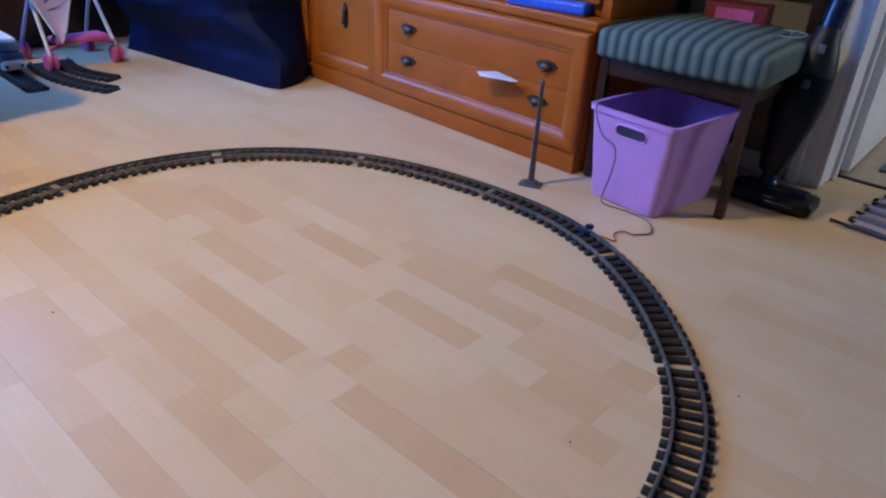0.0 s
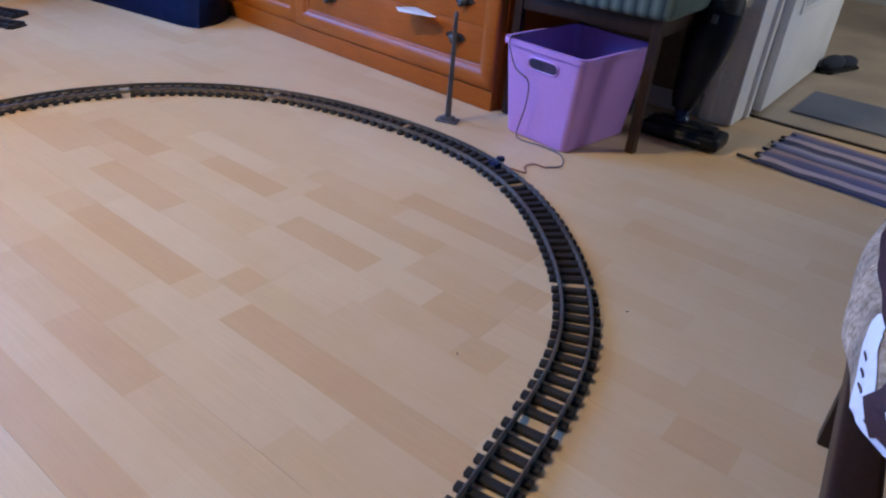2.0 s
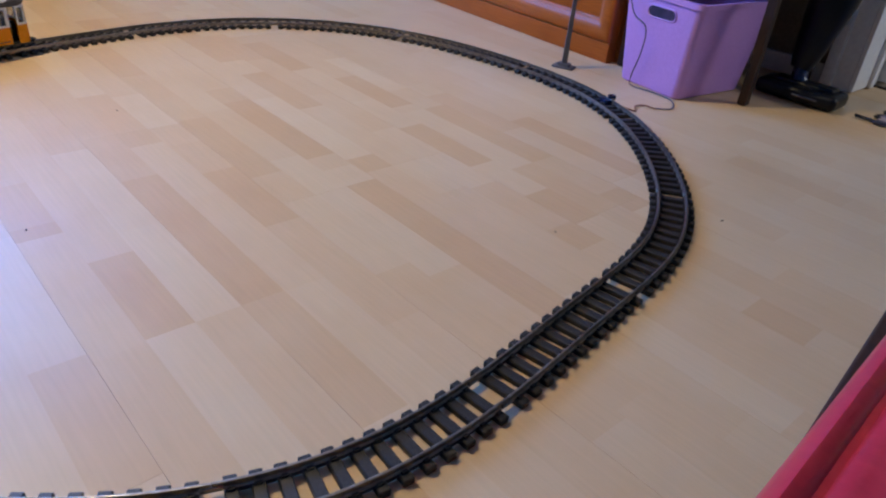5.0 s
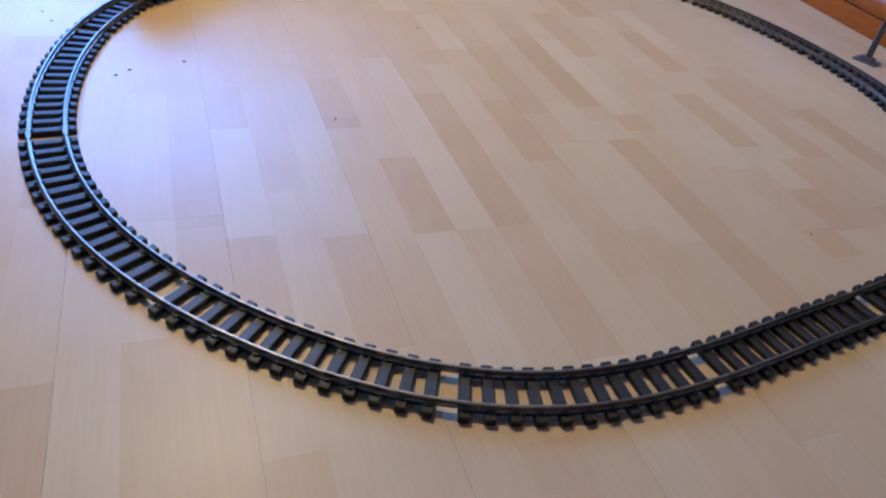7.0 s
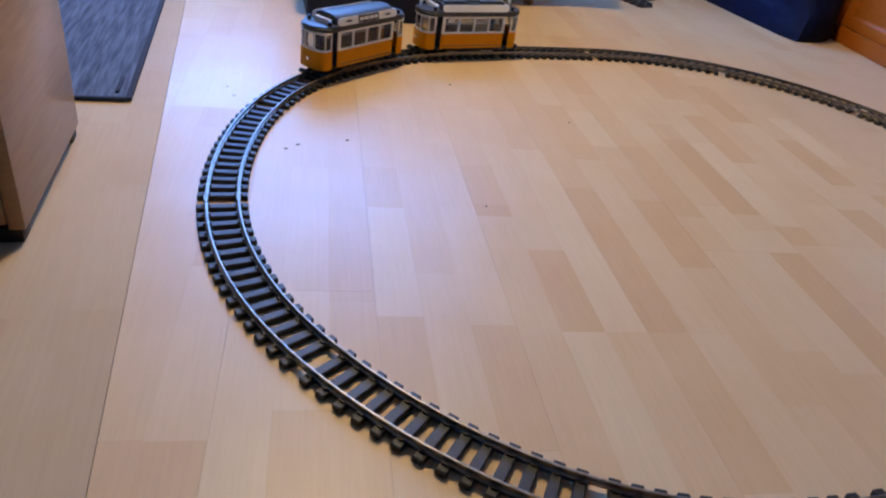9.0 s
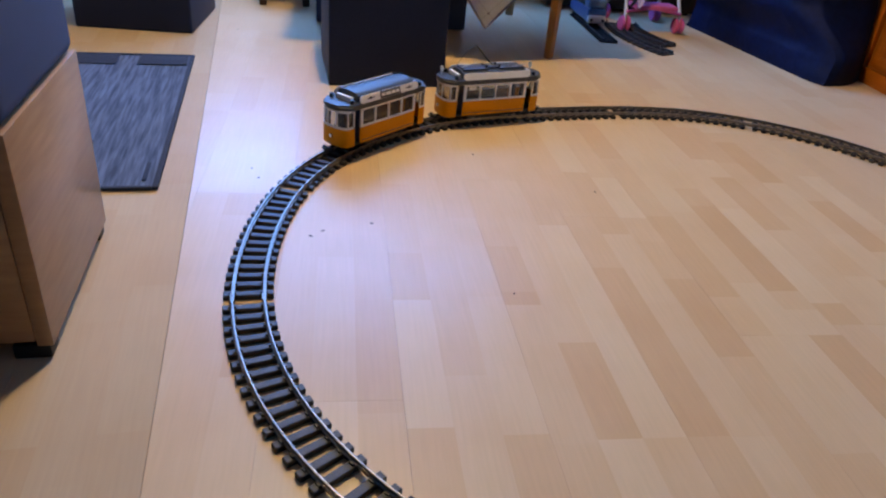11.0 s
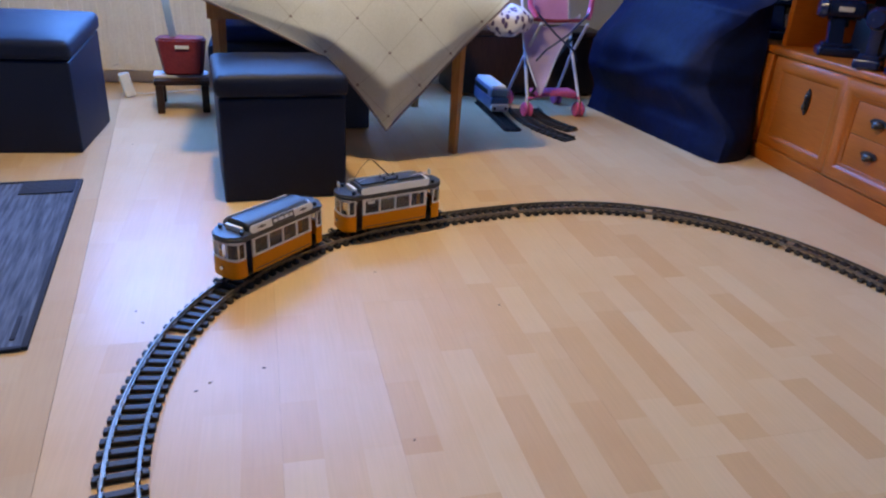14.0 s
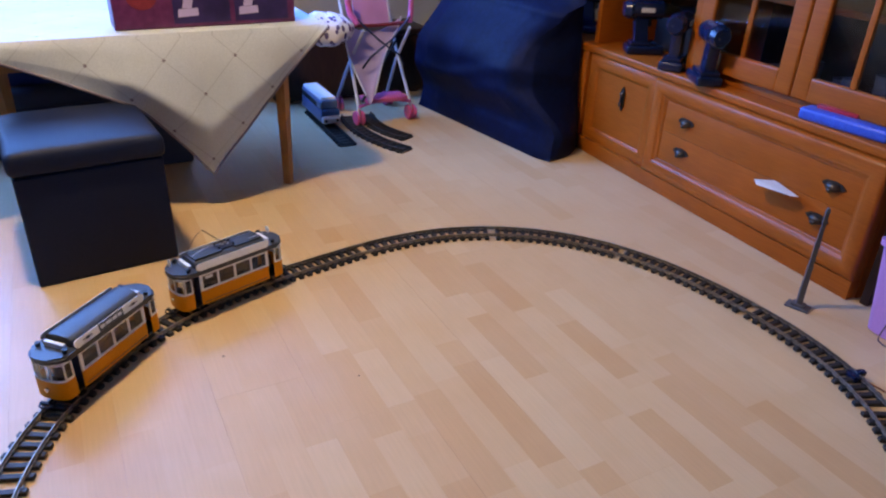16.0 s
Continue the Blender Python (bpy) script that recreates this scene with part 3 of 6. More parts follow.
# ceiling lamp: a rose, a cord and an invented shade open below
pendant = thing("ceiling_lamp", (LAMP[0], LAMP[1], H), "small white ceiling lamp with an added open shade", "lamp")
part("rose", rod((0, 0, -0.02), (0, 0, -0.001), 0.05, 0.045, 24), WHITE_GLOSS, pendant)
part("holder", rod((0, 0, -0.075), (0, 0, -0.02), 0.018, seg=16), WHITE_GLOSS, pendant)
# unseen shade, added to keep the bulb's light off the ceiling
shade = bmesh.new()
prev = None
for r, z in ((0.03, -0.062), (0.11, -0.075), (0.145, -0.13), (0.18, -0.285), (0.177, -0.285), (0.142, -0.133), (0.108, -0.079), (0.03, -0.066)):
    ring = [shade.verts.new((r * math.cos(2 * math.pi * k / 36), r * math.sin(2 * math.pi * k / 36), z)) for k in range(36)]
    if prev:
        for k in range(36):
            shade.faces.new((prev[k], prev[(k + 1) % 36], ring[(k + 1) % 36], ring[k]))
    prev = ring
part("shade", shade, BRONZE, pendant, "dark metal shade, added to narrow the light")

# ---- railway ----
CX, CY = -0.8337, 0.5612
WAVES = ((1, 0.0095, 0.0034), (2, -0.039, -0.0404), (3, 0.0, 0.0021), (4, -0.0148, -0.0087), (5, 0.0015, 0.0002), (6, -0.0035, -0.0006), (7, -0.0028, -0.001), (8, -0.0027, -0.0018))


def round_loop(a):
    r = 0.8687 + sum(c * math.cos(k * a) + s * math.sin(k * a) for k, c, s in WAVES)
    off = (a - math.radians(2) + math.pi) % (2 * math.pi) - math.pi
    r += 0.0025 * math.exp(-((off + 0.8) / 0.35) ** 4) - 0.005 * math.exp(-(off / 0.35) ** 4)
    return Vector((CX + r * math.cos(a), CY + r * math.sin(a), 0))


LOOP = [round_loop(2 * math.pi * i / 3600) for i in range(3600)]
RUN = [0.0]
for i in range(3600):
    RUN.append(RUN[-1] + (LOOP[(i + 1) % 3600] - LOOP[i]).length)
ROUND = RUN[-1]


def along(s):
    """Place and heading of the track's middle, s metres round the loop (anticlockwise)."""
    s %= ROUND
    i = int(np.searchsorted(RUN, s, side="right")) - 1
    p, q = LOOP[i % 3600], LOOP[(i + 1) % 3600]
    f = (s - RUN[i]) / max(RUN[i + 1] - RUN[i], 1e-9)
    a, b = LOOP[(i - 12) % 3600], LOOP[(i + 12) % 3600]
    d = (b - a).normalized()
    return p.lerp(q, f), d


def at_angle(deg):
    return RUN[int((deg % 360) * 10) % 3600]


GAUGE, TIE_L, TIE_W, TIE_H, RAIL_TOP = 0.0505, 0.0808, 0.0136, 0.0095, 0.0185


def rail_mesh(s0, s1, side, n=16):
    """One rail, foot, web and head, along the loop."""
    prof = ((-0.0032, 0.0092), (0.0032, 0.0092), (0.0032, 0.0105), (0.0009, 0.0115), (0.0009, 0.0155), (0.0017, 0.0162), (0.0017, 0.0180), (0.0010, RAIL_TOP),
            (-0.0010, RAIL_TOP), (-0.0017, 0.0180), (-0.0017, 0.0162), (-0.0009, 0.0155), (-0.0009, 0.0115), (-0.0032, 0.0105))
    bm = bmesh.new()
    rings = []
    for i in range(n + 1):
        p, d = along(s0 + (s1 - s0) * i / n)
        w = Vector((-d.y, d.x, 0))
        rings.append([bm.verts.new(p + w * (side * GAUGE / 2 + u) + Vector((0, 0, v))) for u, v in prof])
    k = len(prof)
    for a, b in zip(rings, rings[1:]):
        for i in range(k):
            bm.faces.new((a[i], a[(i + 1) % k], b[(i + 1) % k], b[i]))
    bm.faces.new(rings[0][::-1])
    bm.faces.new(rings[-1])
    return bm


def sleeper_mesh():
    """A plastic sleeper with chairs that hold the rails."""
    bms = [box(TIE_L, TIE_W, TIE_H, (0, 0, 0), 0.0012, 1)]
    for s in (-1, 1):
        for t in (-1, 1):
            bms.append(box(0.0035, 0.007, 0.0030, (s * GAUGE / 2 + t * 0.0048, 0, TIE_H - 0.0004)))
    return finish(joined(*bms), SLEEPER, smooth=False)


SLEEPER_MESH = sleeper_mesh()
# two straights among twelve curves
START = at_angle(math.degrees(math.atan2(0.3216 - CY, -1.583 - CX)))
LENGTHS = [0.41, 0.422, 0.426, 0.419, 0.367, 0.332, 0.332, 0.377, 0.418, 0.418, 0.417, 0.409, 0.424, 0.325]
LENGTHS = [v / sum(LENGTHS) * ROUND for v in LENGTHS]
s = START
for length in LENGTHS:
    mid_p, _ = along(s + length / 2)
    sec = thing("track_section", (mid_p.x, mid_p.y, 0), "toy railway track with dark sleepers and tarnished rails, on the floor", "toy track", group="loop of toy railway track")
    inv = Matrix.Translation((-mid_p.x, -mid_p.y, 0))
    for side in (-1, 1):
        bm = rail_mesh(s + 0.0006, s + length - 0.0006, side)
        bmesh.ops.transform(bm, matrix=inv, verts=bm.verts)
        rail = part("rail", bm, RAIL, sec)
        p, d = along(s + length)
        w = Vector((-d.y, d.x, 0))
        q = p + w * side * GAUGE / 2 - Vector((mid_p.x, mid_p.y, 0))
        part("rail_joiner", box(0.022, 0.0078, 0.0065, (0, 0, 0.0088), 0.001, 1), RAIL, sec, "", Matrix.Translation((q.x, q.y, 0)) @ Matrix.Rotation(math.atan2(d.y, d.x), 4, "Z"))
    web = bmesh.new()
    count = max(6, round((length - 0.038) / 0.0272) + 1)
    for i in range(count):
        p, d = along(s + 0.019 + (length - 0.038) * i / (count - 1))
        q = p - Vector((mid_p.x, mid_p.y, 0))
        part("sleeper", SLEEPER_MESH, None, sec, "", Matrix.Translation((q.x, q.y, 0)) @ Matrix.Rotation(math.atan2(d.y, d.x) + math.pi / 2, 4, "Z"))
    strips = []
    for side in (-1, 1):
        pts = []
        for i in range(13):
            p, d = along(s + 0.019 + (length - 0.038) * i / 12)
            w = Vector((-d.y, d.x, 0))
            pts.append(p + w * side * GAUGE / 2 - Vector((mid_p.x, mid_p.y, -0.004)))
        strips.append(tube(pts, 0.0028, 6))
    part("tie_strip", joined(*strips), SLEEPER, sec)
    s += length


# ---- tram ----
def rounded_end(x0, x1, w, r, n=8):
    """Half outline of a platform: flat at x0, bowed at x1."""
    pts = [(x0, -w), (x1 - r, -w)]
    for i in range(1, n):
        a = -math.pi / 2 + math.pi * i / n
        pts.append((x1 - r + r * math.cos(a), w * math.sin(a)))
    return pts + [(x1 - r, w), (x0, w)]


def shell(x0, x1, w, r, z0, z1, thick=0.0025, n=10):
    """The bowed wall of a platform, open at the saloon."""
    def at(u, v):
        a = -math.pi / 2 + math.pi * u
        return Vector((x1 - r + r * max(math.cos(a), 0) ** 0.6, w * math.sin(a), z0 + (z1 - z0) * v))
    outer = [at(i / (2 * n), 0) for i in range(2 * n + 1)]
    pts = [Vector((x0, -w, z0))] + outer + [Vector((x0, w, z0))]
    bm = bmesh.new()
    low, high, ilow, ihigh = [], [], [], []
    for p in pts:
        inner = Vector((p.x - thick * (1 if p.x > x0 + 1e-6 else 0), p.y * (1 - thick / w), p.z))
        low.append(bm.verts.new(p))
        high.append(bm.verts.new((p.x, p.y, z1)))
        ilow.append(bm.verts.new(inner))
        ihigh.append(bm.verts.new((inner.x, inner.y, z1)))
    for i in range(len(pts) - 1):
        bm.faces.new((low[i], low[i + 1], high[i + 1], high[i]))
        bm.faces.new((ilow[i + 1], ilow[i], ihigh[i], ihigh[i + 1]))
        bm.faces.new((high[i], high[i + 1], ihigh[i + 1], ihigh[i]))
        bm.faces.new((low[i + 1], low[i], ilow[i], ilow[i + 1]))
    for i in (0, -1):
        bm.faces.new((low[i], high[i], ihigh[i], ilow[i]))
    return bm


def tram(name, s, label, motor):
    """A two-axle toy tram: saloon, two open platforms, roof; x ahead."""
    p, d = along(s)
    car = thing(name, (p.x, p.y, 0), label, "toy tram", rz=math.degrees(math.atan2(d.y, d.x)) + 180, group="toy tram and its trailer")
    L, W, E = 0.098, 0.0415, 0.152
    zb, zs, zw, ze = 0.034, 0.074, 0.120, 0.124
    # running gear
    part("underframe", joined(box(0.26, 0.052, 0.010, (0, 0, 0.030), 0.002), box(0.15, 0.064, 0.012, (0, 0, 0.0225), 0.003), box(0.05, 0.05, 0.014, (0, 0, 0.016), 0.003)), BLACK, car)
    for x in (-0.052, 0.052):
        for y in (-1, 1):
            part("wheel", joined(rod((x, y * 0.021, 0.0335), (x, y * 0.026, 0.0335), 0.0150, seg=20), rod((x, y * 0.020, 0.0335), (x, y * 0.0212, 0.0335), 0.0172, seg=20)), CHROME, car)
            part("axle_box", joined(box(0.016, 0.008, 0.014, (x, y * 0.033, 0.026), 0.002), box(0.05, 0.004, 0.004, (x, y * 0.034, 0.026), 0.001)), BLACK, car)
    for e in (-1, 1):
        part("coupler", joined(tube([(e * 0.135, 0, 0.028), (e * 0.165, 0, 0.026)], 0.0035, 8), tube([(e * 0.165 + e * 0.011 * math.sin(a), 0.013 * math.cos(a), 0.027) for a in [math.pi * k / 8 for k in range(9)]], 0.0018, 6),
                               box(0.006, 0.03, 0.008, (e * 0.163, 0, 0.022), 0.001)), BLACK, car)
    # saloon
    part("floor_pan", joined(span(-L, L, -W + 0.003, W - 0.003, zb, zb + 0.004), *[prism([(e * x, y) for x, y in rounded_end(L, E, W - 0.002, 0.022)], zb - 0.002, zb + 0.003) for e in (-1, 1)]), BLACK, car)
    for y in (-1, 1):
        part("side_panel", joined(span(-L, L, min(y * W, y * (W - 0.003)), max(y * W, y * (W - 0.003)), zb, zs, 0.0008),
                                  span(-L + 0.006, L - 0.006, min(y * W, y * (W + 0.0012)), max(y * W, y * (W + 0.0012)), zb + 0.010, zb + 0.0125, 0.0004),
                                  span(-L, L, min(y * W, y * (W + 0.0012)), max(y * W, y * (W + 0.0012)), zs - 0.004, zs - 0.002, 0.0004)), YELLOW, car, "orange-yellow side panel")
        part("lining", span(-L + 0.006, L - 0.006, min(y * (W + 0.0003), y * (W + 0.0009)), max(y * (W + 0.0003), y * (W + 0.0009)), zb + 0.0062, zb + 0.0082), INK, car, "thin dark line")
        posts = [span(-L, L, min(y * (W + 0.001), y * (W - 0.003)), max(y * (W + 0.001), y * (W - 0.003)), zs, zs + 0.005, 0.0006),
                 span(-L, L, min(y * (W + 0.001), y * (W - 0.003)), max(y * (W + 0.001), y * (W - 0.003)), zw - 0.005, zw, 0.0006)]
        for k in range(5):
            x = -L + 0.004 + k * (2 * L - 0.008) / 4
            half = 0.004 if k in (0, 4) else 0.0024
            posts.append(span(x - half, x + half, min(y * (W + 0.001), y * (W - 0.003)), max(y * (W + 0.001), y * (W - 0.003)), zs + 0.005, zw - 0.005, 0.0004))
        part("window_frame", joined(*posts), CREAM, car, "white window frame")
        for k in range(4):
            x = -L + 0.004 + k * (2 * L - 0.008) / 4
            w4 = (2 * L - 0.008) / 4
            part("pane", span(x + 0.0035, x + w4 - 0.0035, min(y * (W - 0.0012), y * (W - 0.002)), max(y * (W - 0.0012), y * (W - 0.002)), zs + 0.004, zw - 0.004), TRAM_GLASS, car)
    if motor:
        part("window_notice", span(L - 0.036, L - 0.016, W - 0.0008, W - 0.0002, zw - 0.016, zw - 0.008), CREAM, car, "small white notice")
        part("window_notice", span(-L + 0.016, -L + 0.036, -W + 0.0002, -W + 0.0008, zw - 0.016, zw - 0.008), CREAM, car, "small white notice")
    for y in (-1, 1):
        part("bench", joined(box(2 * L - 0.02, 0.016, 0.012, (0, y * 0.029, zb + 0.008), 0.002), box(2 * L - 0.02, 0.004, 0.03, (0, y * 0.0365, zb + 0.012), 0.001)), SEAT_BROWN, car)
    for e in (-1, 1):
        part("bulkhead", joined(span(min(e * L, e * (L - 0.003)), max(e * L, e * (L - 0.003)), -W + 0.004, -0.012, zb, zw), span(min(e * L, e * (L - 0.003)), max(e * L, e * (L - 0.003)), 0.012, W - 0.004, zb, zw)), TRIM_BLUE, car, "dark blue inner wall")
        # bowed dash, windscreen posts, glass
        sh = shell(L + 0.018, E, W, 0.024, zb - 0.002, zs + 0.002)
        if e < 0:
            bmesh.ops.rotate(sh, matrix=Matrix.Rotation(math.pi, 3, "Z"), verts=sh.verts)
        part("dash", sh, YELLOW, car, "orange-yellow bowed front")
        for z0, z1 in ((zs + 0.002, zs + 0.007), (zw - 0.004, zw + 0.001)):
            sh = shell(L + 0.020, E, W, 0.024, z0, z1, 0.003)
            if e < 0:
                bmesh.ops.rotate(sh, matrix=Matrix.Rotation(math.pi, 3, "Z"), verts=sh.verts)
            part("screen_rail", sh, CREAM, car)
        for x, y in ((L + 0.021, W - 0.0015), (L + 0.021, -W + 0.0015), (E - 0.016, W - 0.004), (E - 0.016, -W + 0.004), (E - 0.0035, 0.0145), (E - 0.0035, -0.0145)):
            part("screen_post", box(0.0042, 0.0042, zw - zs - 0.008, (e * x, y, zs + 0.005), 0.0006, 1), CREAM, car)
        sh = shell(L + 0.021, E - 0.0012, W - 0.0012, 0.023, zs + 0.005, zw - 0.003, 0.0008)
        if e < 0:
            bmesh.ops.rotate(sh, matrix=Matrix.Rotation(math.pi, 3, "Z"), verts=sh.verts)
        part("windscreen", sh, TRAM_GLASS, car)
        part("headlamp", rod((e * (E - 0.001), 0, zb + 0.022), (e * (E + 0.004), 0, zb + 0.022), 0.0055, 0.0048, 14), HEADLAMP if motor and e > 0 else CHROME, car)
        for y in (-1, 1):
            part("step", box(0.018, 0.008, 0.003, (e * (L + 0.009), y * (W - 0.003), zb - 0.012), 0.0008, 1), BLACK, car)
        part("controller", joined(box(0.012, 0.014, 0.036, (e * (E - 0.022), 0.008, zb), 0.002), rod((e * (E - 0.022), 0.008, zb + 0.036), (e * (E - 0.022), 0.008, zb + 0.041), 0.0065)), BRONZE, car)
    # roof: low ends, raised middle
    end = rounded_end(0, E + 0.004, W + 0.004, 0.030, 14)
    outline = [(x, y) for x, y in end[1:-1]] + [(-x, y) for x, y in end[1:-1][::-1]]
    part("roof", prism(outline, ze - 0.003, ze + 0.010, 0.0045, seg=3), ROOF, car)
    arch = []
    for i in range(11):
        a = math.pi * i / 10
        arch.append((-(W - 0.007) * math.cos(a), 0.012 + (0.010 if motor else 0.014) * math.sin(a) ** 0.7))
    arch = [(-(W - 0.007), 0.0)] + arch + [((W - 0.007), 0.0)]
    up = Matrix.Translation((0, 0, ze + 0.006)) @ Matrix(((0, 0, 1, 0), (1, 0, 0, 0), (0, 1, 0, 0), (0, 0, 0, 1)))
    part("raised_roof", prism(arch, -L - 0.002, L + 0.002, 0.002, up), ROOF, car)
    if motor:
        for x in (-0.056, 0.056):
            part("roof_hatch", box(0.075, 0.046, 0.005, (x, 0, ze + 0.0265), 0.0015), ROOF, car, "flat grey roof hatch")
    for y in (-1, 1):
        brd = []
        r = 0.0092
        for i in range(9):
            a = math.pi / 2 + math.pi * i / 8
            brd.append((-L + 0.004 + r * math.cos(a), r * math.sin(a)))
        for i in range(9):
            a = -math.pi / 2 + math.pi * i / 8
            brd.append((L - 0.004 + r * math.cos(a), r * math.sin(a)))
        flat = Matrix.Translation((0, y * (W + 0.0012), ze + 0.0175)) @ Matrix.Rotation(math.pi / 2 + y * radians(14), 4, "X")
        board = part("side_board", prism(brd, -0.001, 0.001, 0.0004, flat, 1), CREAM, car, "long white board along the roof edge")
        if not motor:
            bars = [span(-0.036, 0.036, -0.0086, 0.0086, 0.0011, 0.0016)] + [span(x - 0.012, x + 0.012, -0.0012, 0.0012, 0.0012, 0.0018) for x in (-0.068, 0.068)] + [span(x - 0.004, x + 0.004, -0.003, 0.003, 0.0012, 0.0018) for x in (-0.068, 0.068)]
            pale = [span(x0, x1, -0.0034, 0.0034, 0.0017, 0.0021) for x0, x1 in ((-0.031, -0.019), (-0.016, 0.001), (0.004, 0.017), (0.020, 0.031))]
            tilt = Matrix.Translation((0, y * (W + 0.0012), ze + 0.0175)) @ Matrix.Rotation(math.pi / 2 + y * radians(14), 4, "X") @ Matrix.Diagonal((1, 1, -y, 1))
            for bm in bars:
                bmesh.ops.transform(bm, matrix=tilt, verts=bm.verts)
                part("letter_bar", bm, INK, board)
            for bm in pale:
                bmesh.ops.transform(bm, matrix=tilt, verts=bm.verts)
                part("letter_bar", bm, CREAM, board, "pale printed bar")
    for e in (-1, 1):
        part("destination_box", joined(box(0.009, 0.050, 0.013, (e * (L + 0.012), 0, ze + 0.008), 0.0015), box(0.004, 0.006, 0.006, (e * (L + 0.012), 0.018, ze + 0.006)), box(0.004, 0.006, 0.006, (e * (L + 0.012), -0.018, ze + 0.006))), CREAM, car, "white destination box on the roof")
        for y in (-1, 1):
            part("vent", rod((e * (L + 0.022), y * 0.034, ze + 0.008), (e * (L + 0.022), y * 0.034, ze + 0.019), 0.0045, 0.0055, 12), BLACK, car)
        if motor:
            part("route_disc", joined(rod((e * (E - 0.012), 0.018, ze + 0.008), (e * (E - 0.012), 0.018, ze + 0.018), 0.001), rod((e * (E - 0.013), 0.018, ze + 0.024), (e * (E - 0.0115), 0.018, ze + 0.024), 0.0085, seg=20)), CREAM, car, "round white route disc")
    if motor:
        part("collector_base", joined(box(0.05, 0.03, 0.004, (0, 0, ze + 0.0275), 0.001), *[rod((x, y, ze + 0.0305), (x, y, ze + 0.038), 0.003, 0.002) for x in (-0.02, 0.02) for y in (-0.012, 0.012)]), BLACK, car)
        bow = [(-0.052 * k / 6, -0.007 + 0.005 * k / 6, ze + 0.037 + 0.052 * (k / 6)) for k in range(7)]
        bow += [(x, -y, z) for x, y, z in bow[::-1]]
        part("collector_bow", tube(bow, 0.0010, 6), BRONZE, car, "thin wire current collector bow")
        wire = [(-0.052 - 0.06 * t, 0.002, ze + 0.089 + 0.006 * math.sin(math.pi * t) - 0.066 * t ** 1.3) for t in [i / 10 for i in range(11)]]
        part("bow_wire", tube(wire, 0.0006, 5), CABLE_GREY, car, "thin dark wire from the bow")
        wire = [(-0.095 + 0.20 * t, -0.008 + 0.012 * math.sin(4 * t), ze + 0.034 + 0.005 * math.sin(7 * t)) for t in [i / 24 for i in range(25)]]
        part("roof_wire", tube(wire, 0.0009, 5), CABLE_WHITE, car, "thin pale wire across the roof")
    return car


tram("toy_tram", at_angle(-155.0), "yellow and white toy tram with grey roof and wire bow", True)
tram("toy_tram_trailer", at_angle(-129.0), "yellow and white toy tram trailer with a grey roof", False)

# mast beside the track
mast = thing("toy_mast", (-0.876, 1.598, 0), "grey plastic toy catenary mast standing beside the track", "toy mast")
part("base", joined(box(0.062, 0.040, 0.006, (0, 0, 0), 0.0025), box(0.036, 0.026, 0.010, (0, 0, 0.005), 0.004)), GREY_POLE, mast, "", Matrix.Rotation(radians(20), 4, "Z"))
part("pole", rod((0, 0, 0.012), (0, 0, 0.285), 0.0105, 0.0058, 4, 0.0012), GREY_POLE, mast)
for z in (0.05, 0.12, 0.19, 0.255):
    part("collar", rod((0, 0, z), (0, 0, z + 0.006), 0.0115 - 0.014 * z, 0.0115 - 0.014 * z, 4), GREY_POLE, mast)
part("cap", rod((0, 0, 0.284), (0, 0, 0.297), 0.007, 0.004, 8), GREY_POLE, mast)

# ---- wall unit ----
unit = thing("wall_unit", (-0.838, 1.774, 0), "orange beech wall unit with drawers, cupboard and glazed top", "cabinet", rz=-3.2)
DEP = 0.39
part("carcass", joined(span(-1.95, 0, 0.012, DEP, 0.05, 0.40), span(-1.95, 0.0, 0.02, DEP, 0.0, 0.05)), BEECH_H, unit)
part("plinth", span(-1.945, -0.004, -0.020, 0.02, 0.0, 0.058, 0.004), BEECH_H, unit)
part("worktop", span(-1.955, 0.006, -0.012, DEP, 0.402, 0.432, 0.008, 3), BEECH_H, unit, "beech shelf top with rounded edge")


def pull(at, parent, upright=False):
    """A dark bronze shell pull with a drop; on a door a tall plate with a hanging drop."""
    flat = Matrix.Rotation(math.pi / 2, 4, "X")
    if upright:
        back = prism([(0.0, 0.046), (0.009, 0.034), (0.014, 0.018), (0.010, 0.0), (0.013, -0.018), (0.008, -0.034), (0.0, -0.042), (-0.008, -0.034), (-0.013, -0.018), (-0.010, 0.0), (-0.014, 0.018), (-0.009, 0.034)], 0, 0.004, 0.001, flat)
        cup = ball(0.010, (0, -0.006, 0.018), (1.0, 0.8, 1.0), 14, 10)
        drop = joined(rod((0, -0.010, 0.014), (0, -0.011, -0.010), 0.003, 0.005, 10), ball(0.008, (0, -0.011, -0.016), (1.0, 0.8, 1.3), 12, 8))
    else:
        back = prism([(-0.040, 0.0), (-0.028, -0.008), (0, -0.011), (0.028, -0.008), (0.040, 0.0), (0.026, 0.010), (0, 0.013), (-0.026, 0.010)], 0, 0.004, 0.001, flat)
        cup = ball(0.02, (0, -0.004, -0.003), (1.15, 0.75, 0.62), 16, 10)
        drop = ball(0.006, (0, -0.017, -0.010), (1.6, 1, 1.0), 10, 8)
    return part("pull", joined(back, cup, drop), BRONZE, parent, "dark bronze pull", Matrix.Translation(at) @ Matrix.Diagonal((1.0, 1.0, 1.1, 1)))


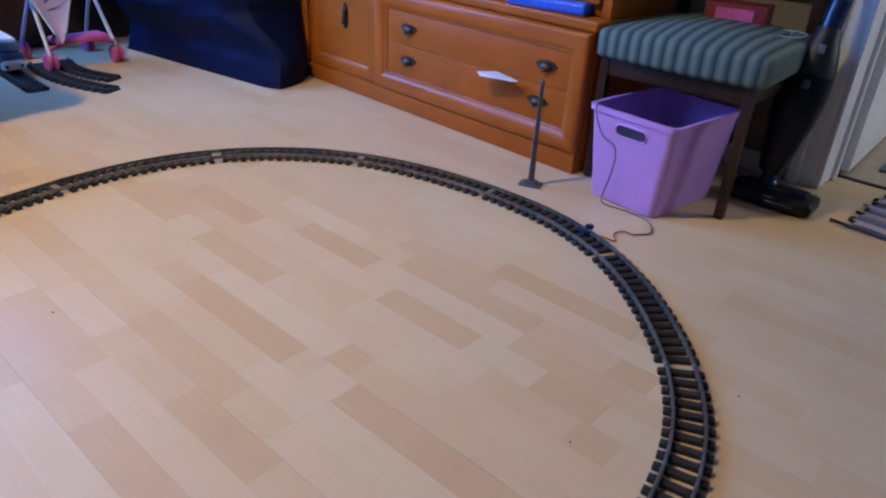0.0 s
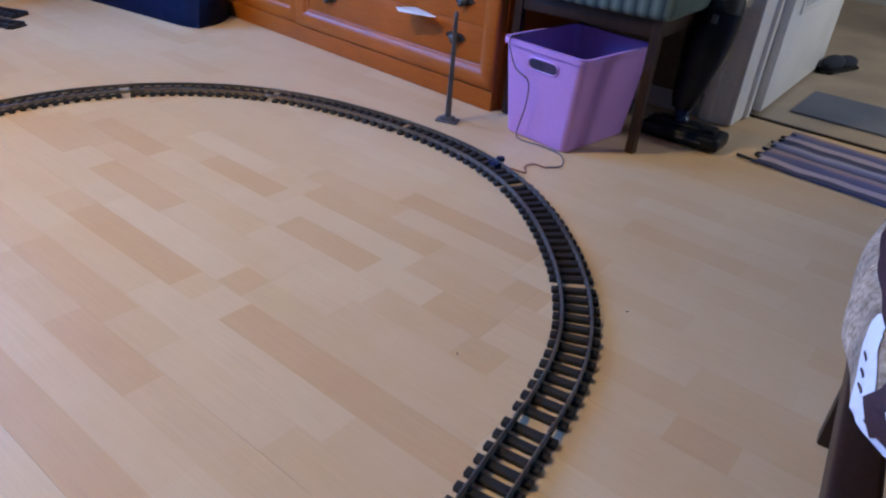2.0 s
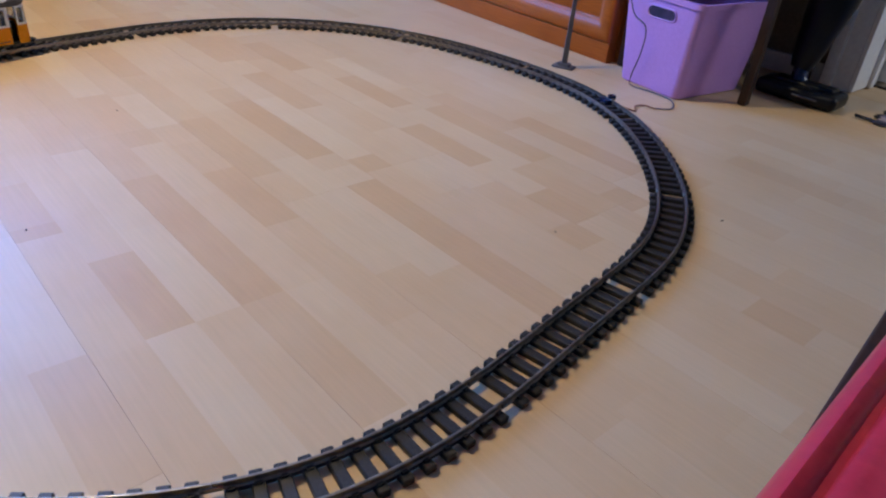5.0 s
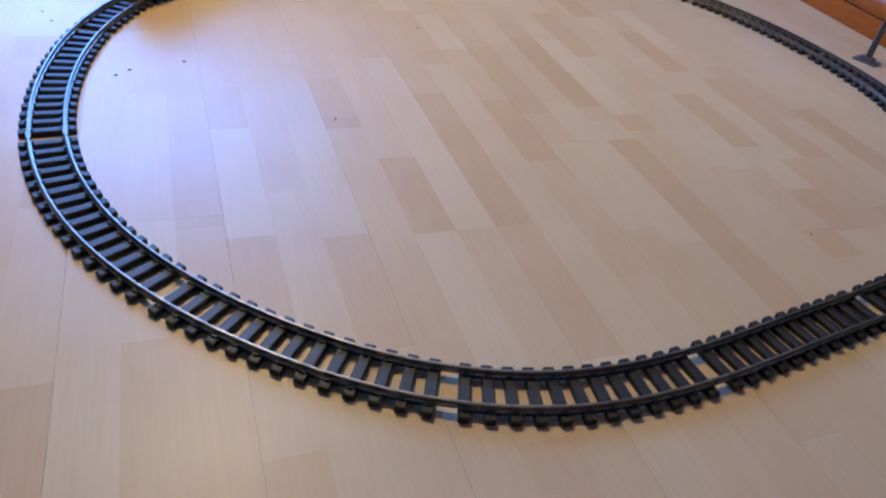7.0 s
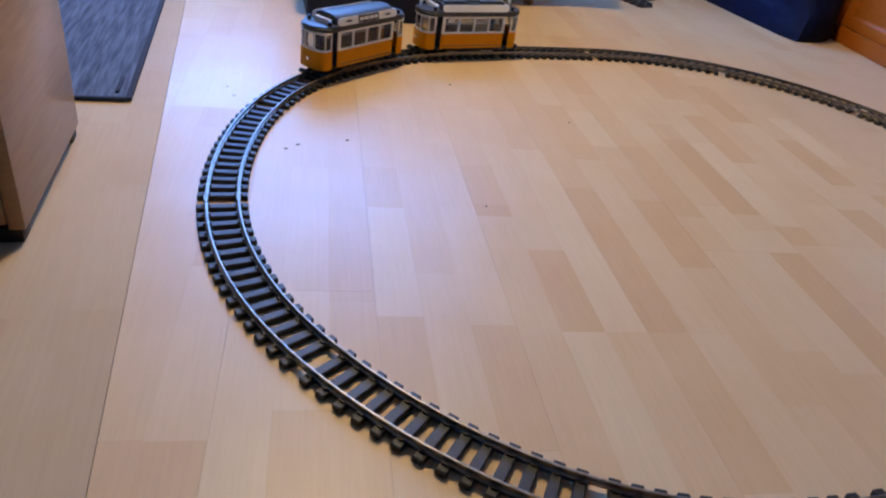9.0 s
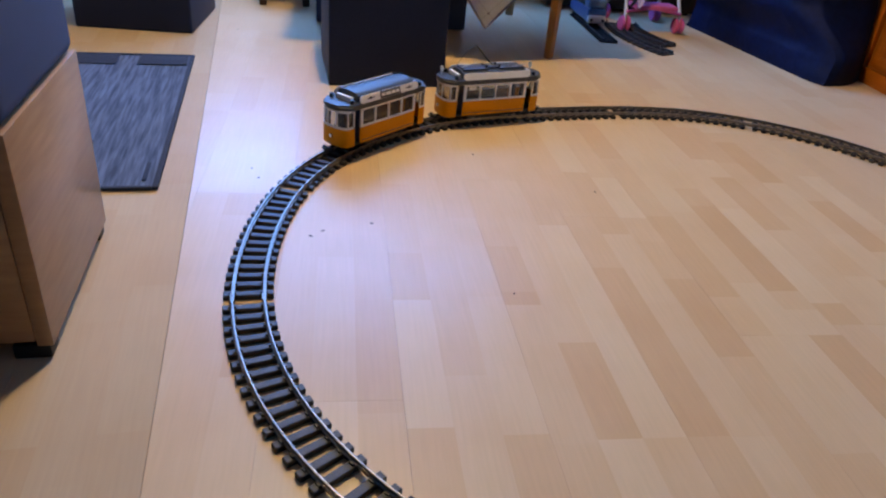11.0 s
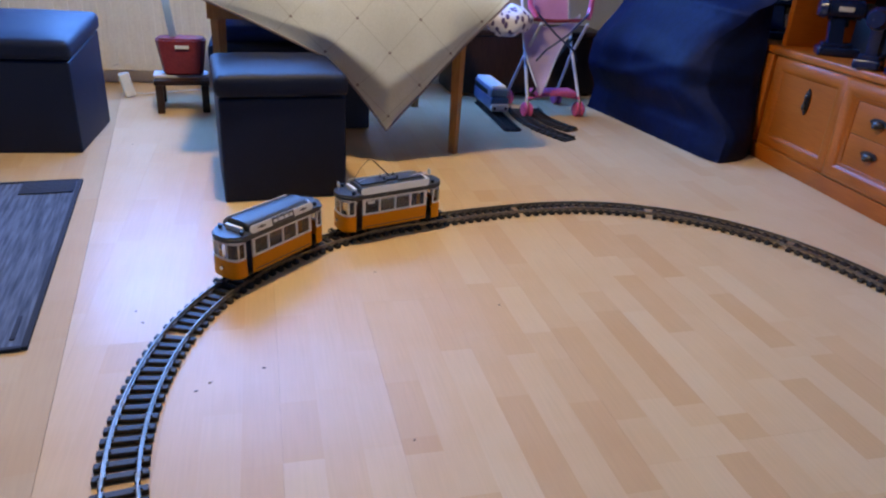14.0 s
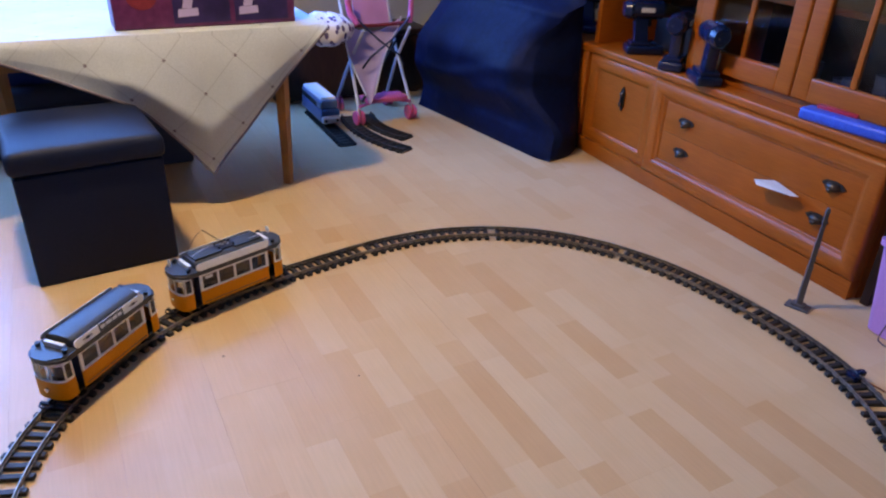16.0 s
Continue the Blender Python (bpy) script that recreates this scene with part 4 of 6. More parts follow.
def moulded_ring(x0, x1, z0, z1, profile):
    """A mitred moulding round a rectangle in x and z: profile is (inset, y) from the outer edge to the inner."""
    bm = bmesh.new()
    rings = [[bm.verts.new(p) for p in ((x0 + i, y, z0 + i), (x1 - i, y, z0 + i), (x1 - i, y, z1 - i), (x0 + i, y, z1 - i))] for i, y in profile]
    for a, b in zip(rings, rings[1:] + rings[:1]):
        for k in range(4):
            bm.faces.new((a[k], a[(k + 1) % 4], b[(k + 1) % 4], b[k]))
    return bm


ROLL = ((0.0, 0.012), (0.0, -0.016), (0.003, -0.022), (0.010, -0.027), (0.020, -0.0295), (0.032, -0.029), (0.043, -0.025), (0.051, -0.019), (0.056, -0.015), (0.061, -0.0135), (0.064, -0.010), (0.064, 0.012))
DW = 0.912
part("drawer_frame", moulded_ring(-DW, -0.004, 0.058, 0.400, ROLL), BEECH_H, unit, "rounded beech moulding with mitred corners")
for z0, z1 in ((0.1225, 0.2285), (0.2295, 0.3355)):
    dr = part("drawer", span(-DW + 0.0645, -0.0685, -0.0095, 0.012, z0, z1, 0.0015), BEECH_H, unit)
    for x in (-0.737, -0.146 if z0 > 0.2 else -0.166):
        pull((x, -0.010, (z0 + z1) / 2 + 0.005), dr)
cup = part("cupboard_door", span(0.045, 0.365, -0.010, 0.0, 0.045, 0.300), BEECH, unit, "", Matrix.Translation((-1.326, 0.010, 0.055)))
part("door_frame", moulded_ring(0.0, 0.410, 0.0, 0.345, ((0.0, 0.0), (0.0, -0.013), (0.004, -0.018), (0.012, -0.021), (0.026, -0.022), (0.040, -0.020), (0.049, -0.015), (0.054, -0.011), (0.056, 0.0))), BEECH, cup, "rounded beech door frame")
pull((0.225, -0.012, 0.215), cup, True)
hid = part("cupboard_door", span(0.045, 0.505, -0.010, 0.0, 0.045, 0.300), BEECH, unit, "", Matrix.Translation((-1.900, 0.010, 0.055)))
part("door_frame", moulded_ring(0.0, 0.550, 0.0, 0.345, ((0.0, 0.0), (0.0, -0.013), (0.004, -0.018), (0.012, -0.021), (0.026, -0.022), (0.040, -0.020), (0.049, -0.015), (0.054, -0.011), (0.056, 0.0))), BEECH, hid, "rounded beech door frame")
# upper part: open niche, then glazed doors
for x0, x1, y in ((-1.95, -1.925, 0.03), (-1.372, -1.345, 0.03), (-0.860, -0.825, 0.05), (-0.03, 0.0, 0.05)):
    part("upper_side", span(x0, x1, y, DEP, 0.433, 1.5, 0.003), BEECH, unit)
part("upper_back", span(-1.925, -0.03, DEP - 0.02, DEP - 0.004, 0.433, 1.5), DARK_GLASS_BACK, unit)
part("upper_top", span(-1.955, 0.005, 0.03, DEP, 1.5, 1.53, 0.006), BEECH_H, unit)
for z in (0.70, 1.02):
    part("shelf", span(-1.924, -1.373, 0.07, DEP - 0.02, z, z + 0.02, 0.003), BEECH_H, unit)
    part("shelf", span(-1.344, -0.861, 0.07, DEP - 0.02, z, z + 0.02, 0.003), BEECH_H, unit)
    part("shelf", span(-0.824, -0.031, 0.11, DEP - 0.02, z, z + 0.02, 0.003), BEECH_H, unit)
part("upper_plinth", span(-0.824, -0.031, 0.060, 0.080, 0.433, 0.462, 0.003), BEECH_H, unit)
for x0, x1 in ((-0.822, -0.406), (-0.403, -0.033)):
    dg = part("glass_door", joined(span(x0, x0 + 0.06, 0.038, 0.060, 0.464, 1.49, 0.008, 3), span(x1 - 0.06, x1, 0.038, 0.060, 0.464, 1.49, 0.008, 3), span(x0 + 0.055, x1 - 0.055, 0.038, 0.060, 0.464, 0.535, 0.008, 3), span(x0 + 0.055, x1 - 0.055, 0.038, 0.060, 1.42, 1.49, 0.008, 3)), BEECH, unit)
    part("glazing_bar", span((x0 + x1) / 2 - 0.009, (x0 + x1) / 2 + 0.009, 0.042, 0.058, 0.53, 1.425, 0.003), BEECH, dg)
    part("pane", span(x0 + 0.055, x1 - 0.055, 0.048, 0.052, 0.53, 1.425), CABINET_GLASS, dg)

UT = unit.matrix_world.copy()


def on_unit(x, y, z=0.432):
    return UT @ Vector((x, y, z))


# glassware behind the doors
for k in range(9):
    p = on_unit(-0.60 + k * 0.066, 0.20 + 0.05 * (k % 2), 0.433 if k % 3 else 0.433)
    h = 0.07 + 0.02 * (k % 3)
    solo("drinking_glass", joined(rod((0, 0, 0), (0, 0, 0.004), 0.02), rod((0, 0, 0.004), (0, 0, h), 0.018, 0.026, 16)), CHINA, p, "pale glass standing inside the glazed cupboard", "glass", group="glassware in the cupboard")


def drill(at, rz, label):
    """A cordless drill standing on its battery."""
    t = thing("cordless_drill", at, label, "power tool", rz=rz, group="cordless drills on the wall unit")
    part("battery", joined(box(0.140, 0.084, 0.032, (0.012, 0, 0), 0.010, 3), box(0.100, 0.064, 0.016, (0.004, 0, 0.031), 0.006)), TOOL_BLUE, t)
    part("grip", prism([(0.026, 0.018), (-0.022, 0.018), (-0.027, 0.0), (-0.022, -0.018), (0.026, -0.018), (0.031, 0.0)], 0.035, 0.145, 0.004, Matrix.Shear("XY", 4, (-0.12, 0.0))), TOOL_BLUE, t)
    part("motor_housing", joined(rod((-0.060, 0, 0.160), (0.070, 0, 0.160), 0.037, 0.033, 20, 0.010), rod((-0.082, 0, 0.160), (-0.060, 0, 0.160), 0.026, 0.036, 20)), TOOL_BLUE, t)
    part("trigger", box(0.012, 0.014, 0.03, (0.022, 0, 0.10), 0.004), BLACK, t)
    part("chuck", joined(rod((0.070, 0, 0.160), (0.092, 0, 0.160), 0.027, 0.024, 18), rod((0.092, 0, 0.160), (0.125, 0, 0.160), 0.022, 0.012, 18)), BLACK, t)
    part("badge", box(0.05, 0.002, 0.016, (0.0, -0.0365, 0.155), 0.0005, 1), PAPER, t, "pale maker's plate")
    return t


TOP_Z = on_unit(0, 0).z
drill(Vector((-1.545, 1.815, TOP_Z)), 150, "dark blue cordless drill standing on its battery")
drill(Vector((-1.735, 1.86, TOP_Z)), 120, "dark blue cordless drill beside another")
drill(Vector((-1.985, 1.925, TOP_Z)), 60, "dark blue cordless drill beside a black case")
drill(on_unit(-1.56, 0.13), 40, "dark blue cordless drill in the niche behind the cover")
solo("tool_case", box(0.20, 0.14, 0.16, (0, 0, 0), 0.015, 3), BLACK, on_unit(-1.12, 0.27), "black tool case on the wall unit", "case")
pc = thing("pencil_case", on_unit(-0.19, 0.028), "bright blue plastic pencil case with a red top", "pencil case", rz=4)
part("case", box(0.26, 0.065, 0.034, (0, 0, 0), 0.012, 3), BRIGHT_BLUE, pc)
part("zip", box(0.12, 0.02, 0.012, (-0.04, 0.012, 0.033), 0.004), RED, pc, "red top")
# paper tucked in the drawers
solo("folded_paper", joined(prism([(0, 0), (0.135, 0.0), (0.15, 0.02), (0.03, 0.055)], 0, 0.0012), prism([(0, 0), (0.135, 0.0), (0.03, -0.02)], 0.0012, 0.0022, 0, Matrix.Rotation(radians(14), 4, "X"))), PAPER,
     on_unit(-0.37, -0.058, 0.2275), "white folded paper sticking out of the drawer", "paper", rz=-4)

# ---- covered armchair in the corner ----
def crease(p, seed):
    """Sharp pulled folds of a stiff cover: ridges of warped noise."""
    q = Vector((p.x * 1.3 + 0.5 * p.z, p.y * 1.3, p.z * 2.3 - 0.7 * p.x)) + Vector((seed, 0, 0))
    a = noise.noise(q * 1.7)
    b = 1 - abs(noise.noise(q * 3.1 + Vector((3, 1, 2)))) * 2
    c = noise.noise(q * 7.5 + Vector((1, 5, 2)))
    bulge = 0.016 * math.exp(-((p.x + 0.18) / 0.2) ** 2 - ((p.z - 0.42) / 0.12) ** 2)
    fold = math.exp(-((p.z - 0.27 - 0.05 * math.sin(6 * p.x)) / 0.03) ** 2)
    return 0.018 * a + 0.005 * b + 0.002 * c + 0.010 * fold + bulge


def cover_face(nu, nv, at, seed):
    """One stitched panel of the cover: at(u, v) gives place and outward way."""
    bm = bmesh.new()
    rows = []
    for i in range(nu + 1):
        row = []
        for j in range(nv + 1):
            p, out = at(i / nu, j / nv)
            u, v = i / nu, j / nv
            hold = min(1.0, 6 * min(u, 1 - u)) * min(1.0, 8 * min(v, 1 - v))
            row.append(bm.verts.new(p + out * (crease(p, seed) * hold + 0.012 * hold)))
        rows.append(row)
    for i in range(nu):
        for j in range(nv):
            bm.faces.new((rows[i][j], rows[i + 1][j], rows[i + 1][j + 1], rows[i][j + 1]))
    return finish(bm, NAVY, True, 60)


CW, CD, CH = 0.93, 0.26, 0.635
cov = thing("covered_armchair", (-2.539, 1.663, 0), "bulky armchair under a creased dark navy dust cover", "covered armchair", rz=7.3)
part("inner_block", span(-CW / 2 + 0.07, CW / 2 - 0.32, -CD / 2 + 0.13, CD / 2 - 0.06, 0.0, CH - 0.20, 0.02), NAVY, cov)


def ease(z, keys):
    """Smooth interpolation through (height, value) keys."""
    for (z0, v0), (z1, v1) in zip(keys, keys[1:]):
        if z <= z1:
            t = min(max((z - z0) / (z1 - z0), 0.0), 1.0)
            return v0 + (v1 - v0) * t * t * (3 - 2 * t)
    return keys[-1][1]


def corner(z):
    """The front corner at the arm: pinched in at mid height, flared at the base and the top."""
    x = CW / 2 + ease(z, ((0, 0), (0.08, -0.015), (0.27, -0.20), (0.42, -0.215), (0.57, -0.115), (CH, -0.075)))
    return x, front_y(z) + 0.02 * math.sin(math.pi * min(z / 0.5, 1.0))


def front_y(z):
    return -CD / 2 + ease(z, ((0, 0), (0.10, 0.015), (0.24, -0.045), (0.31, -0.04), (0.55, 0.10), (CH, 0.175)))


def front_at(u, v):
    z = v * CH
    xc, yc = corner(z)
    x = -CW / 2 + 0.05 * v + (xc + CW / 2 - 0.05 * v) * u
    turn = max((u - 0.90) / 0.10, 0.0)
    return Vector((x, front_y(z) + (yc - front_y(z)) * u + 0.022 * turn * turn, z - 0.035 * v ** 4 * max((u - 0.62) / 0.38, 0.0) ** 2)), Vector((0, -1, 0.15))


def back_x(z):
    return CW / 2 - 0.075 + ease(z, ((0, 0), (0.35, -0.04), (CH, -0.06)))


def side_at(u, v, e):
    z = v * CH
    if e > 0:
        a = front_at(1, v)[0]
        w = Vector((back_x(z), CD / 2 - 0.015, z))
        return a.lerp(w, u) + Vector((0.025 * math.sin(math.pi * u) * (1 - v), 0, 0)), Vector((1, -0.3, 0.1))
    a = front_at(0, v)[0]
    return a.lerp(Vector((-CW / 2 + 0.05 * v, CD / 2 - 0.015, z)), 1 - u), Vector((-1, 0, 0.1))


def back_at(u, v):
    z = v * CH
    return Vector((back_x(z) + (-CW / 2 + 0.05 * v - back_x(z)) * u, CD / 2 - 0.015, z)), Vector((0, 1, 0.1))


def top_at(u, v):
    a, w = front_at(u, 1)[0], back_at(1 - u, 1)[0]
    return a.lerp(w, v), Vector((0, 0, 1))


part("front_panel", cover_face(90, 70, front_at, 2.0), None, cov, "creased navy front of the cover")
part("side_panel", cover_face(40, 60, lambda u, v: side_at(u, v, 1), 5.0), None, cov)
part("side_panel", cover_face(40, 46, lambda u, v: side_at(u, v, -1), 7.0), None, cov)
part("back_panel", cover_face(30, 24, back_at, 9.0), None, cov)
part("top_panel", cover_face(50, 20, top_at, 11.0), None, cov)
hem = [front_at(0, 0)[0], front_at(1, 0)[0], back_at(0, 0)[0], back_at(1, 0)[0]]
part("hem", tube([a.lerp(w, k / 12) + Vector((0, 0, 0.006)) for a, w in zip(hem, hem[1:] + hem[:1]) for k in range(12)], 0.006, 6, True), NAVY, cov)

# ---- table with cloth ----
TX0, TX1, TY0, TY1, TZ = -3.05, -2.19, -0.32, 0.735, 0.562
table = thing("dining_table", (0, 0, 0), "honey-coloured wooden table under a white cloth", "table")
part("tabletop", span(TX0, TX1, TY0, TY1, TZ - 0.025, TZ, 0.004), LEG_WOOD, table)
part("apron", joined(span(TX0 + 0.06, TX1 - 0.05, TY0 + 0.06, TY0 + 0.08, TZ - 0.095, TZ - 0.025), span(TX0 + 0.06, TX1 - 0.05, TY1 - 0.08, TY1 - 0.06, TZ - 0.095, TZ - 0.025),
                     span(TX1 - 0.07, TX1 - 0.05, TY0 + 0.08, TY1 - 0.08, TZ - 0.095, TZ - 0.025)), LEG_WOOD, table)
for x, y in ((-2.258, 0.592), (-2.40, -0.235), (-2.98, 0.59), (-2.98, -0.235)):
    part("leg", joined(rod((x, y, 0), (x, y, TZ - 0.03), 0.018, 0.027, 4)), LEG_WOOD, table, "", None)


def cloth_hem(y):
    """How low the hanging corner of the cloth reaches at y."""
    tip_y, tip_z = 0.312, 0.118
    if y > tip_y:
        return tip_z + (TZ - 0.004 - tip_z) * ((y - tip_y) / (TY1 - tip_y))
    t = 1 - (tip_y - y) / (tip_y - TY0)
    return TZ - 0.004 - (TZ - 0.004 - tip_z) * (0.66 * t + 0.34 * max((t - 0.66) / 0.34, 0.0) ** 1.3)


def cloth_at(u, v):
    y = TY0 + (TY1 - TY0) * u
    if v < 0.5:
        x = TX0 + (TX1 + 0.004 - TX0) * (v * 2)
        return Vector((x, y, TZ + 0.004))
    t = (v - 0.5) * 2
    drop = (TZ + 0.004 - cloth_hem(y)) * t
    wave = 0.02 * t * math.sin(7 * u + 0.5) + 0.010 * t * math.sin(17 * u + 2 * t)
    # the hanging corner leans out to a soft bend and falls back below it
    low = max(t - 0.60 - 0.10 * abs(y - 0.25), 0.0)
    curl = (0.125 * min(t, 0.66) - 0.11 * low) * math.exp(-((y - 0.28) / 0.26) ** 2)
    crumple = 0.010 * t * (noise.noise(Vector((6 * y, 7 * drop, 1.5))) + 0.5 * noise.noise(Vector((17 * y + 4 * drop, 13 * drop, 4.0))))
    return Vector((TX1 + 0.012 + crumple + curl + 0.008 * math.sin(min(t * 6, 1.57)) + max(wave, -0.006), y + 0.01 * t * math.sin(5 * u), TZ + 0.004 - drop))


def cloth_uv(u, v):
    p = cloth_at(u, v)
    flat = (p.x if v <= 0.5 else TX1 + (TZ - p.z), p.y)
    return ((flat[0] + flat[1]) * 0.7071, (flat[0] - flat[1]) * 0.7071)


cloth = solo("tablecloth", sheet(90, 60, cloth_at, 0.0015, cloth_uv), TABLECLOTH, (0, 0, 0), "off-white woven tablecloth with one corner hanging down", "tablecloth")
part("hem", tube([cloth_at(k / 60, 1.0) + Vector((0.001, 0, 0.003)) for k in range(61)], 0.0042, 6), TABLECLOTH, cloth, "rolled pale hem")

carton = thing("toy_carton", (-2.30, 0.375, TZ + 0.0055), "purple carton with dark windows and white printed shapes", "carton", rz=1)
part("carton_body", box(0.11, 0.55, 0.186, (0, 0, 0), 0.003, 1), PURPLE, carton)
for y in (-0.02, 0.165):
    w = part("picture", span(0.0552, 0.0562, y - 0.085, y + 0.085, 0.012, 0.176), CARTON_DARK, carton, "dark blue printed picture")
    tool = joined(prism([(y - 0.056, 0.104), (y + 0.030, 0.110), (y + 0.060, 0.120), (y + 0.030, 0.130), (y - 0.050, 0.138)], 0.0, 0.0006), prism([(y - 0.046, 0.105), (y - 0.016, 0.107), (y - 0.030, 0.056), (y - 0.058, 0.056)], 0.0, 0.0006), prism([(y - 0.072, 0.030), (y - 0.010, 0.034), (y - 0.012, 0.056), (y - 0.070, 0.054)], 0.0, 0.0006))
    tool.transform(Matrix(((0, 0, 1, 0.0564), (1, 0, 0, 0), (0, 1, 0, 0), (0, 0, 0, 1))))
    part("printed_shape", tool, LAVENDER, w, "pale printed shape")
part("red_spot", rod((0.0552, -0.19, 0.10), (0.0562, -0.19, 0.10), 0.045, seg=28), DARK_RED, carton, "dark red printed disc")
part("letter_bar", span(0.0564, 0.0570, -0.215, -0.165, 0.095, 0.106), PAPER, carton, "pale printed bar")

# seat and boxes under the table
low = thing("bench_seat", (-2.82, 0.02, 0), "dark blue upholstered seat block under the table", "seat")
part("cushion", box(0.50, 0.62, 0.06, (0, 0, 0.27), 0.02, 3), NAVY_CLOTH, low)
part("base", box(0.48, 0.60, 0.265, (0, 0, 0.006), 0.012, 2), NAVY_CLOTH, low)
solo("folded_blanket", box(0.26, 0.36, 0.06, (0, 0, 0), 0.024, 4), BRIGHT_NAVY, (-2.76, -0.06, 0.331), "deep blue folded blanket lying on the seat", "blanket")

# stand with the red bag, plug strip
std = thing("footstool", (-2.98, -0.43, 0), "low dark wooden footstool", "stool", rz=4)
part("top", box(0.22, 0.22, 0.02, (0, 0, 0.115), 0.005), DARK_WOOD, std)
part("runner", box(0.10, 0.222, 0.012, (0.0, -0.002, 0.1345), 0.004), PAPER, std, "white cloth edge")
for x in (-0.1, 0.1):
    for y in (-0.09, 0.09):
        part("leg", box(0.03, 0.03, 0.116, (x, y, 0), 0.004), DARK_WOOD, std)
rb = thing("red_bag", (-2.97, -0.42, 0.1465), "dark red rounded bag with a pale label, on the footstool", "bag")
sack = prism([(0.055, 0.085), (0.02, 0.10), (-0.02, 0.10), (-0.055, 0.085), (-0.065, 0.0), (-0.055, -0.085), (-0.02, -0.10), (0.02, -0.10), (0.055, -0.085), (0.066, 0.0)], 0, 0.15, 0.008, None, 3)
for v in sack.verts:
    k = 0.78 + 0.22 * min(v.co.z / 0.1, 1.0)
    v.co.x, v.co.y = v.co.x * k, v.co.y * k
part("body", sack, DARK_RED, rb)
part("label", span(0.067, 0.0685, -0.02, 0.035, 0.112, 0.126), PAPER, rb, "pale label")
part("ribbon", sheet(3, 14, lambda u, v: Vector((0.0 + 0.02 * math.sin(3 * v), -0.045 + 0.03 * u - 0.02 * v, 0.15 + 0.20 * v)), 0.001), RIBBON, rb, "white ribbon handle standing up, coloured as if lit blue")
plug = thing("power_adapter", (-3.17, -0.675, 0), "white plastic power adapter on the floor", "adapter", rz=20)
part("body", box(0.030, 0.045, 0.105, (0, 0, 0.004), 0.006, 3, Matrix.Rotation(radians(13), 4, "X")), WHITE_GLOSS, plug)
part("lead", tube([(0, 0.02 + 0.5 * t, 0.006 + 0.01 * math.sin(3 * t) * (1 - t)) if t else (0, 0.0, 0.02) for t in [i / 12 for i in range(13)]], 0.003, 6), CABLE_WHITE, plug)

# ---- ottomans ----
def ottoman(at, rz, w, d, label, lift=0.0):
    """A leatherette storage cube with a padded lid that stands proud; lift raises its back."""
    def raised(bm):
        for v in bm.verts:
            if v.co.z > 0.25:
                v.co.z += lift * (0.5 - v.co.x / d)
        return bm
    o = thing("storage_ottoman", at, label, "ottoman", rz=rz, group="storage ottomans")
    part("box", raised(box(d - 0.012, w - 0.012, 0.308, (0, 0, 0.0), 0.008, 3)), LEATHER, o)
    bm = box(d + 0.006, w + 0.006, 0.064, (0, 0, 0.309), 0.026, 5)
    bmesh.ops.subdivide_edges(bm, edges=[e for e in bm.edges if e.calc_length() > 0.2], cuts=10, use_grid_fill=True)
    for v in bm.verts:
        if v.co.z > 0.353:
            v.co.z += 0.012 * (1 - (2 * v.co.x / d) ** 4) * (1 - (2 * v.co.y / w) ** 4) + 0.002 * noise.noise(v.co * 14)
    part("lid", raised(bm), LEATHER, o, "padded lid")
    seam = [(-d / 2 + 0.012, -w / 2 + 0.012), (d / 2 - 0.012, -w / 2 + 0.012), (d / 2 - 0.012, w / 2 - 0.012), (-d / 2 + 0.012, w / 2 - 0.012)]
    part("piping", raised(tube([(x, y, 0.3705) for x, y in seam], 0.0022, 6, True)), LEATHER, o)
    return o


ottoman((-1.998, -0.055, 0), 5.0, 0.372, 0.372, "dark navy leatherette storage ottoman beside the table")
ottoman((-2.538, -0.897, 0), -2.5, 0.41, 0.43, "dark navy leatherette storage ottoman standing alone near the radiator", 0.045)

# ---- bench with wooden end on the west side, floor mat ----
bench = thing("upholstered_bench", (-0.515, -0.577, 0), "pale beech bench with navy upholstery", "bench", rz=4.8)
part("end_panel", joined(span(-0.372, 0.0, -0.022, 0.0, 0.022, 0.336, 0.003), span(-0.022, 0.0, -0.75, -0.0225, 0.03, 0.336, 0.003)), PALE_BEECH, bench)
part("upholstery", span(-0.368, -0.004, -0.74, -0.002, 0.337, 0.66, 0.02, 4), NAVY_CLOTH, bench)
part("inner", span(-0.37, -0.0225, -0.74, -0.0225, 0.05, 0.335), PALE_BEECH, bench)
for x, y in ((-0.02, -0.03), (-0.35, -0.03), (-0.02, -0.72), (-0.35, -0.72)):
    part("foot", box(0.036, 0.05, 0.023, (x, y, 0), 0.004), BLACK, bench)

mat = thing("door_mat", (-1.059, -0.56, 0), "grey streaked mat with dark slate squares at its end", "mat", rz=5.5)
part("mat_cloth", sheet(40, 22, lambda u, v: Vector((-0.968 * u, -0.56 * v, 0.006 + 0.0015 * noise.noise(Vector((9 * u, 7 * v, 1))))), 0.005), MAT_STRIPE, mat)
part("binding", joined(span(-0.975, 0.004, -0.008, 0.004, 0.001, 0.0095, 0.002), span(-0.004, 0.006, -0.56, -0.008, 0.001, 0.0095, 0.002), span(-0.977, -0.967, -0.56, -0.008, 0.001, 0.0095, 0.002)), SLATE, mat, "dark binding")
for y0, y1 in ((-0.155, -0.012), (-0.37, -0.215), (-0.55, -0.42)):
    part("slate_square", span(-0.962, -0.86, y0, y1, 0.0075, 0.0102, 0.001), SLATE, mat)
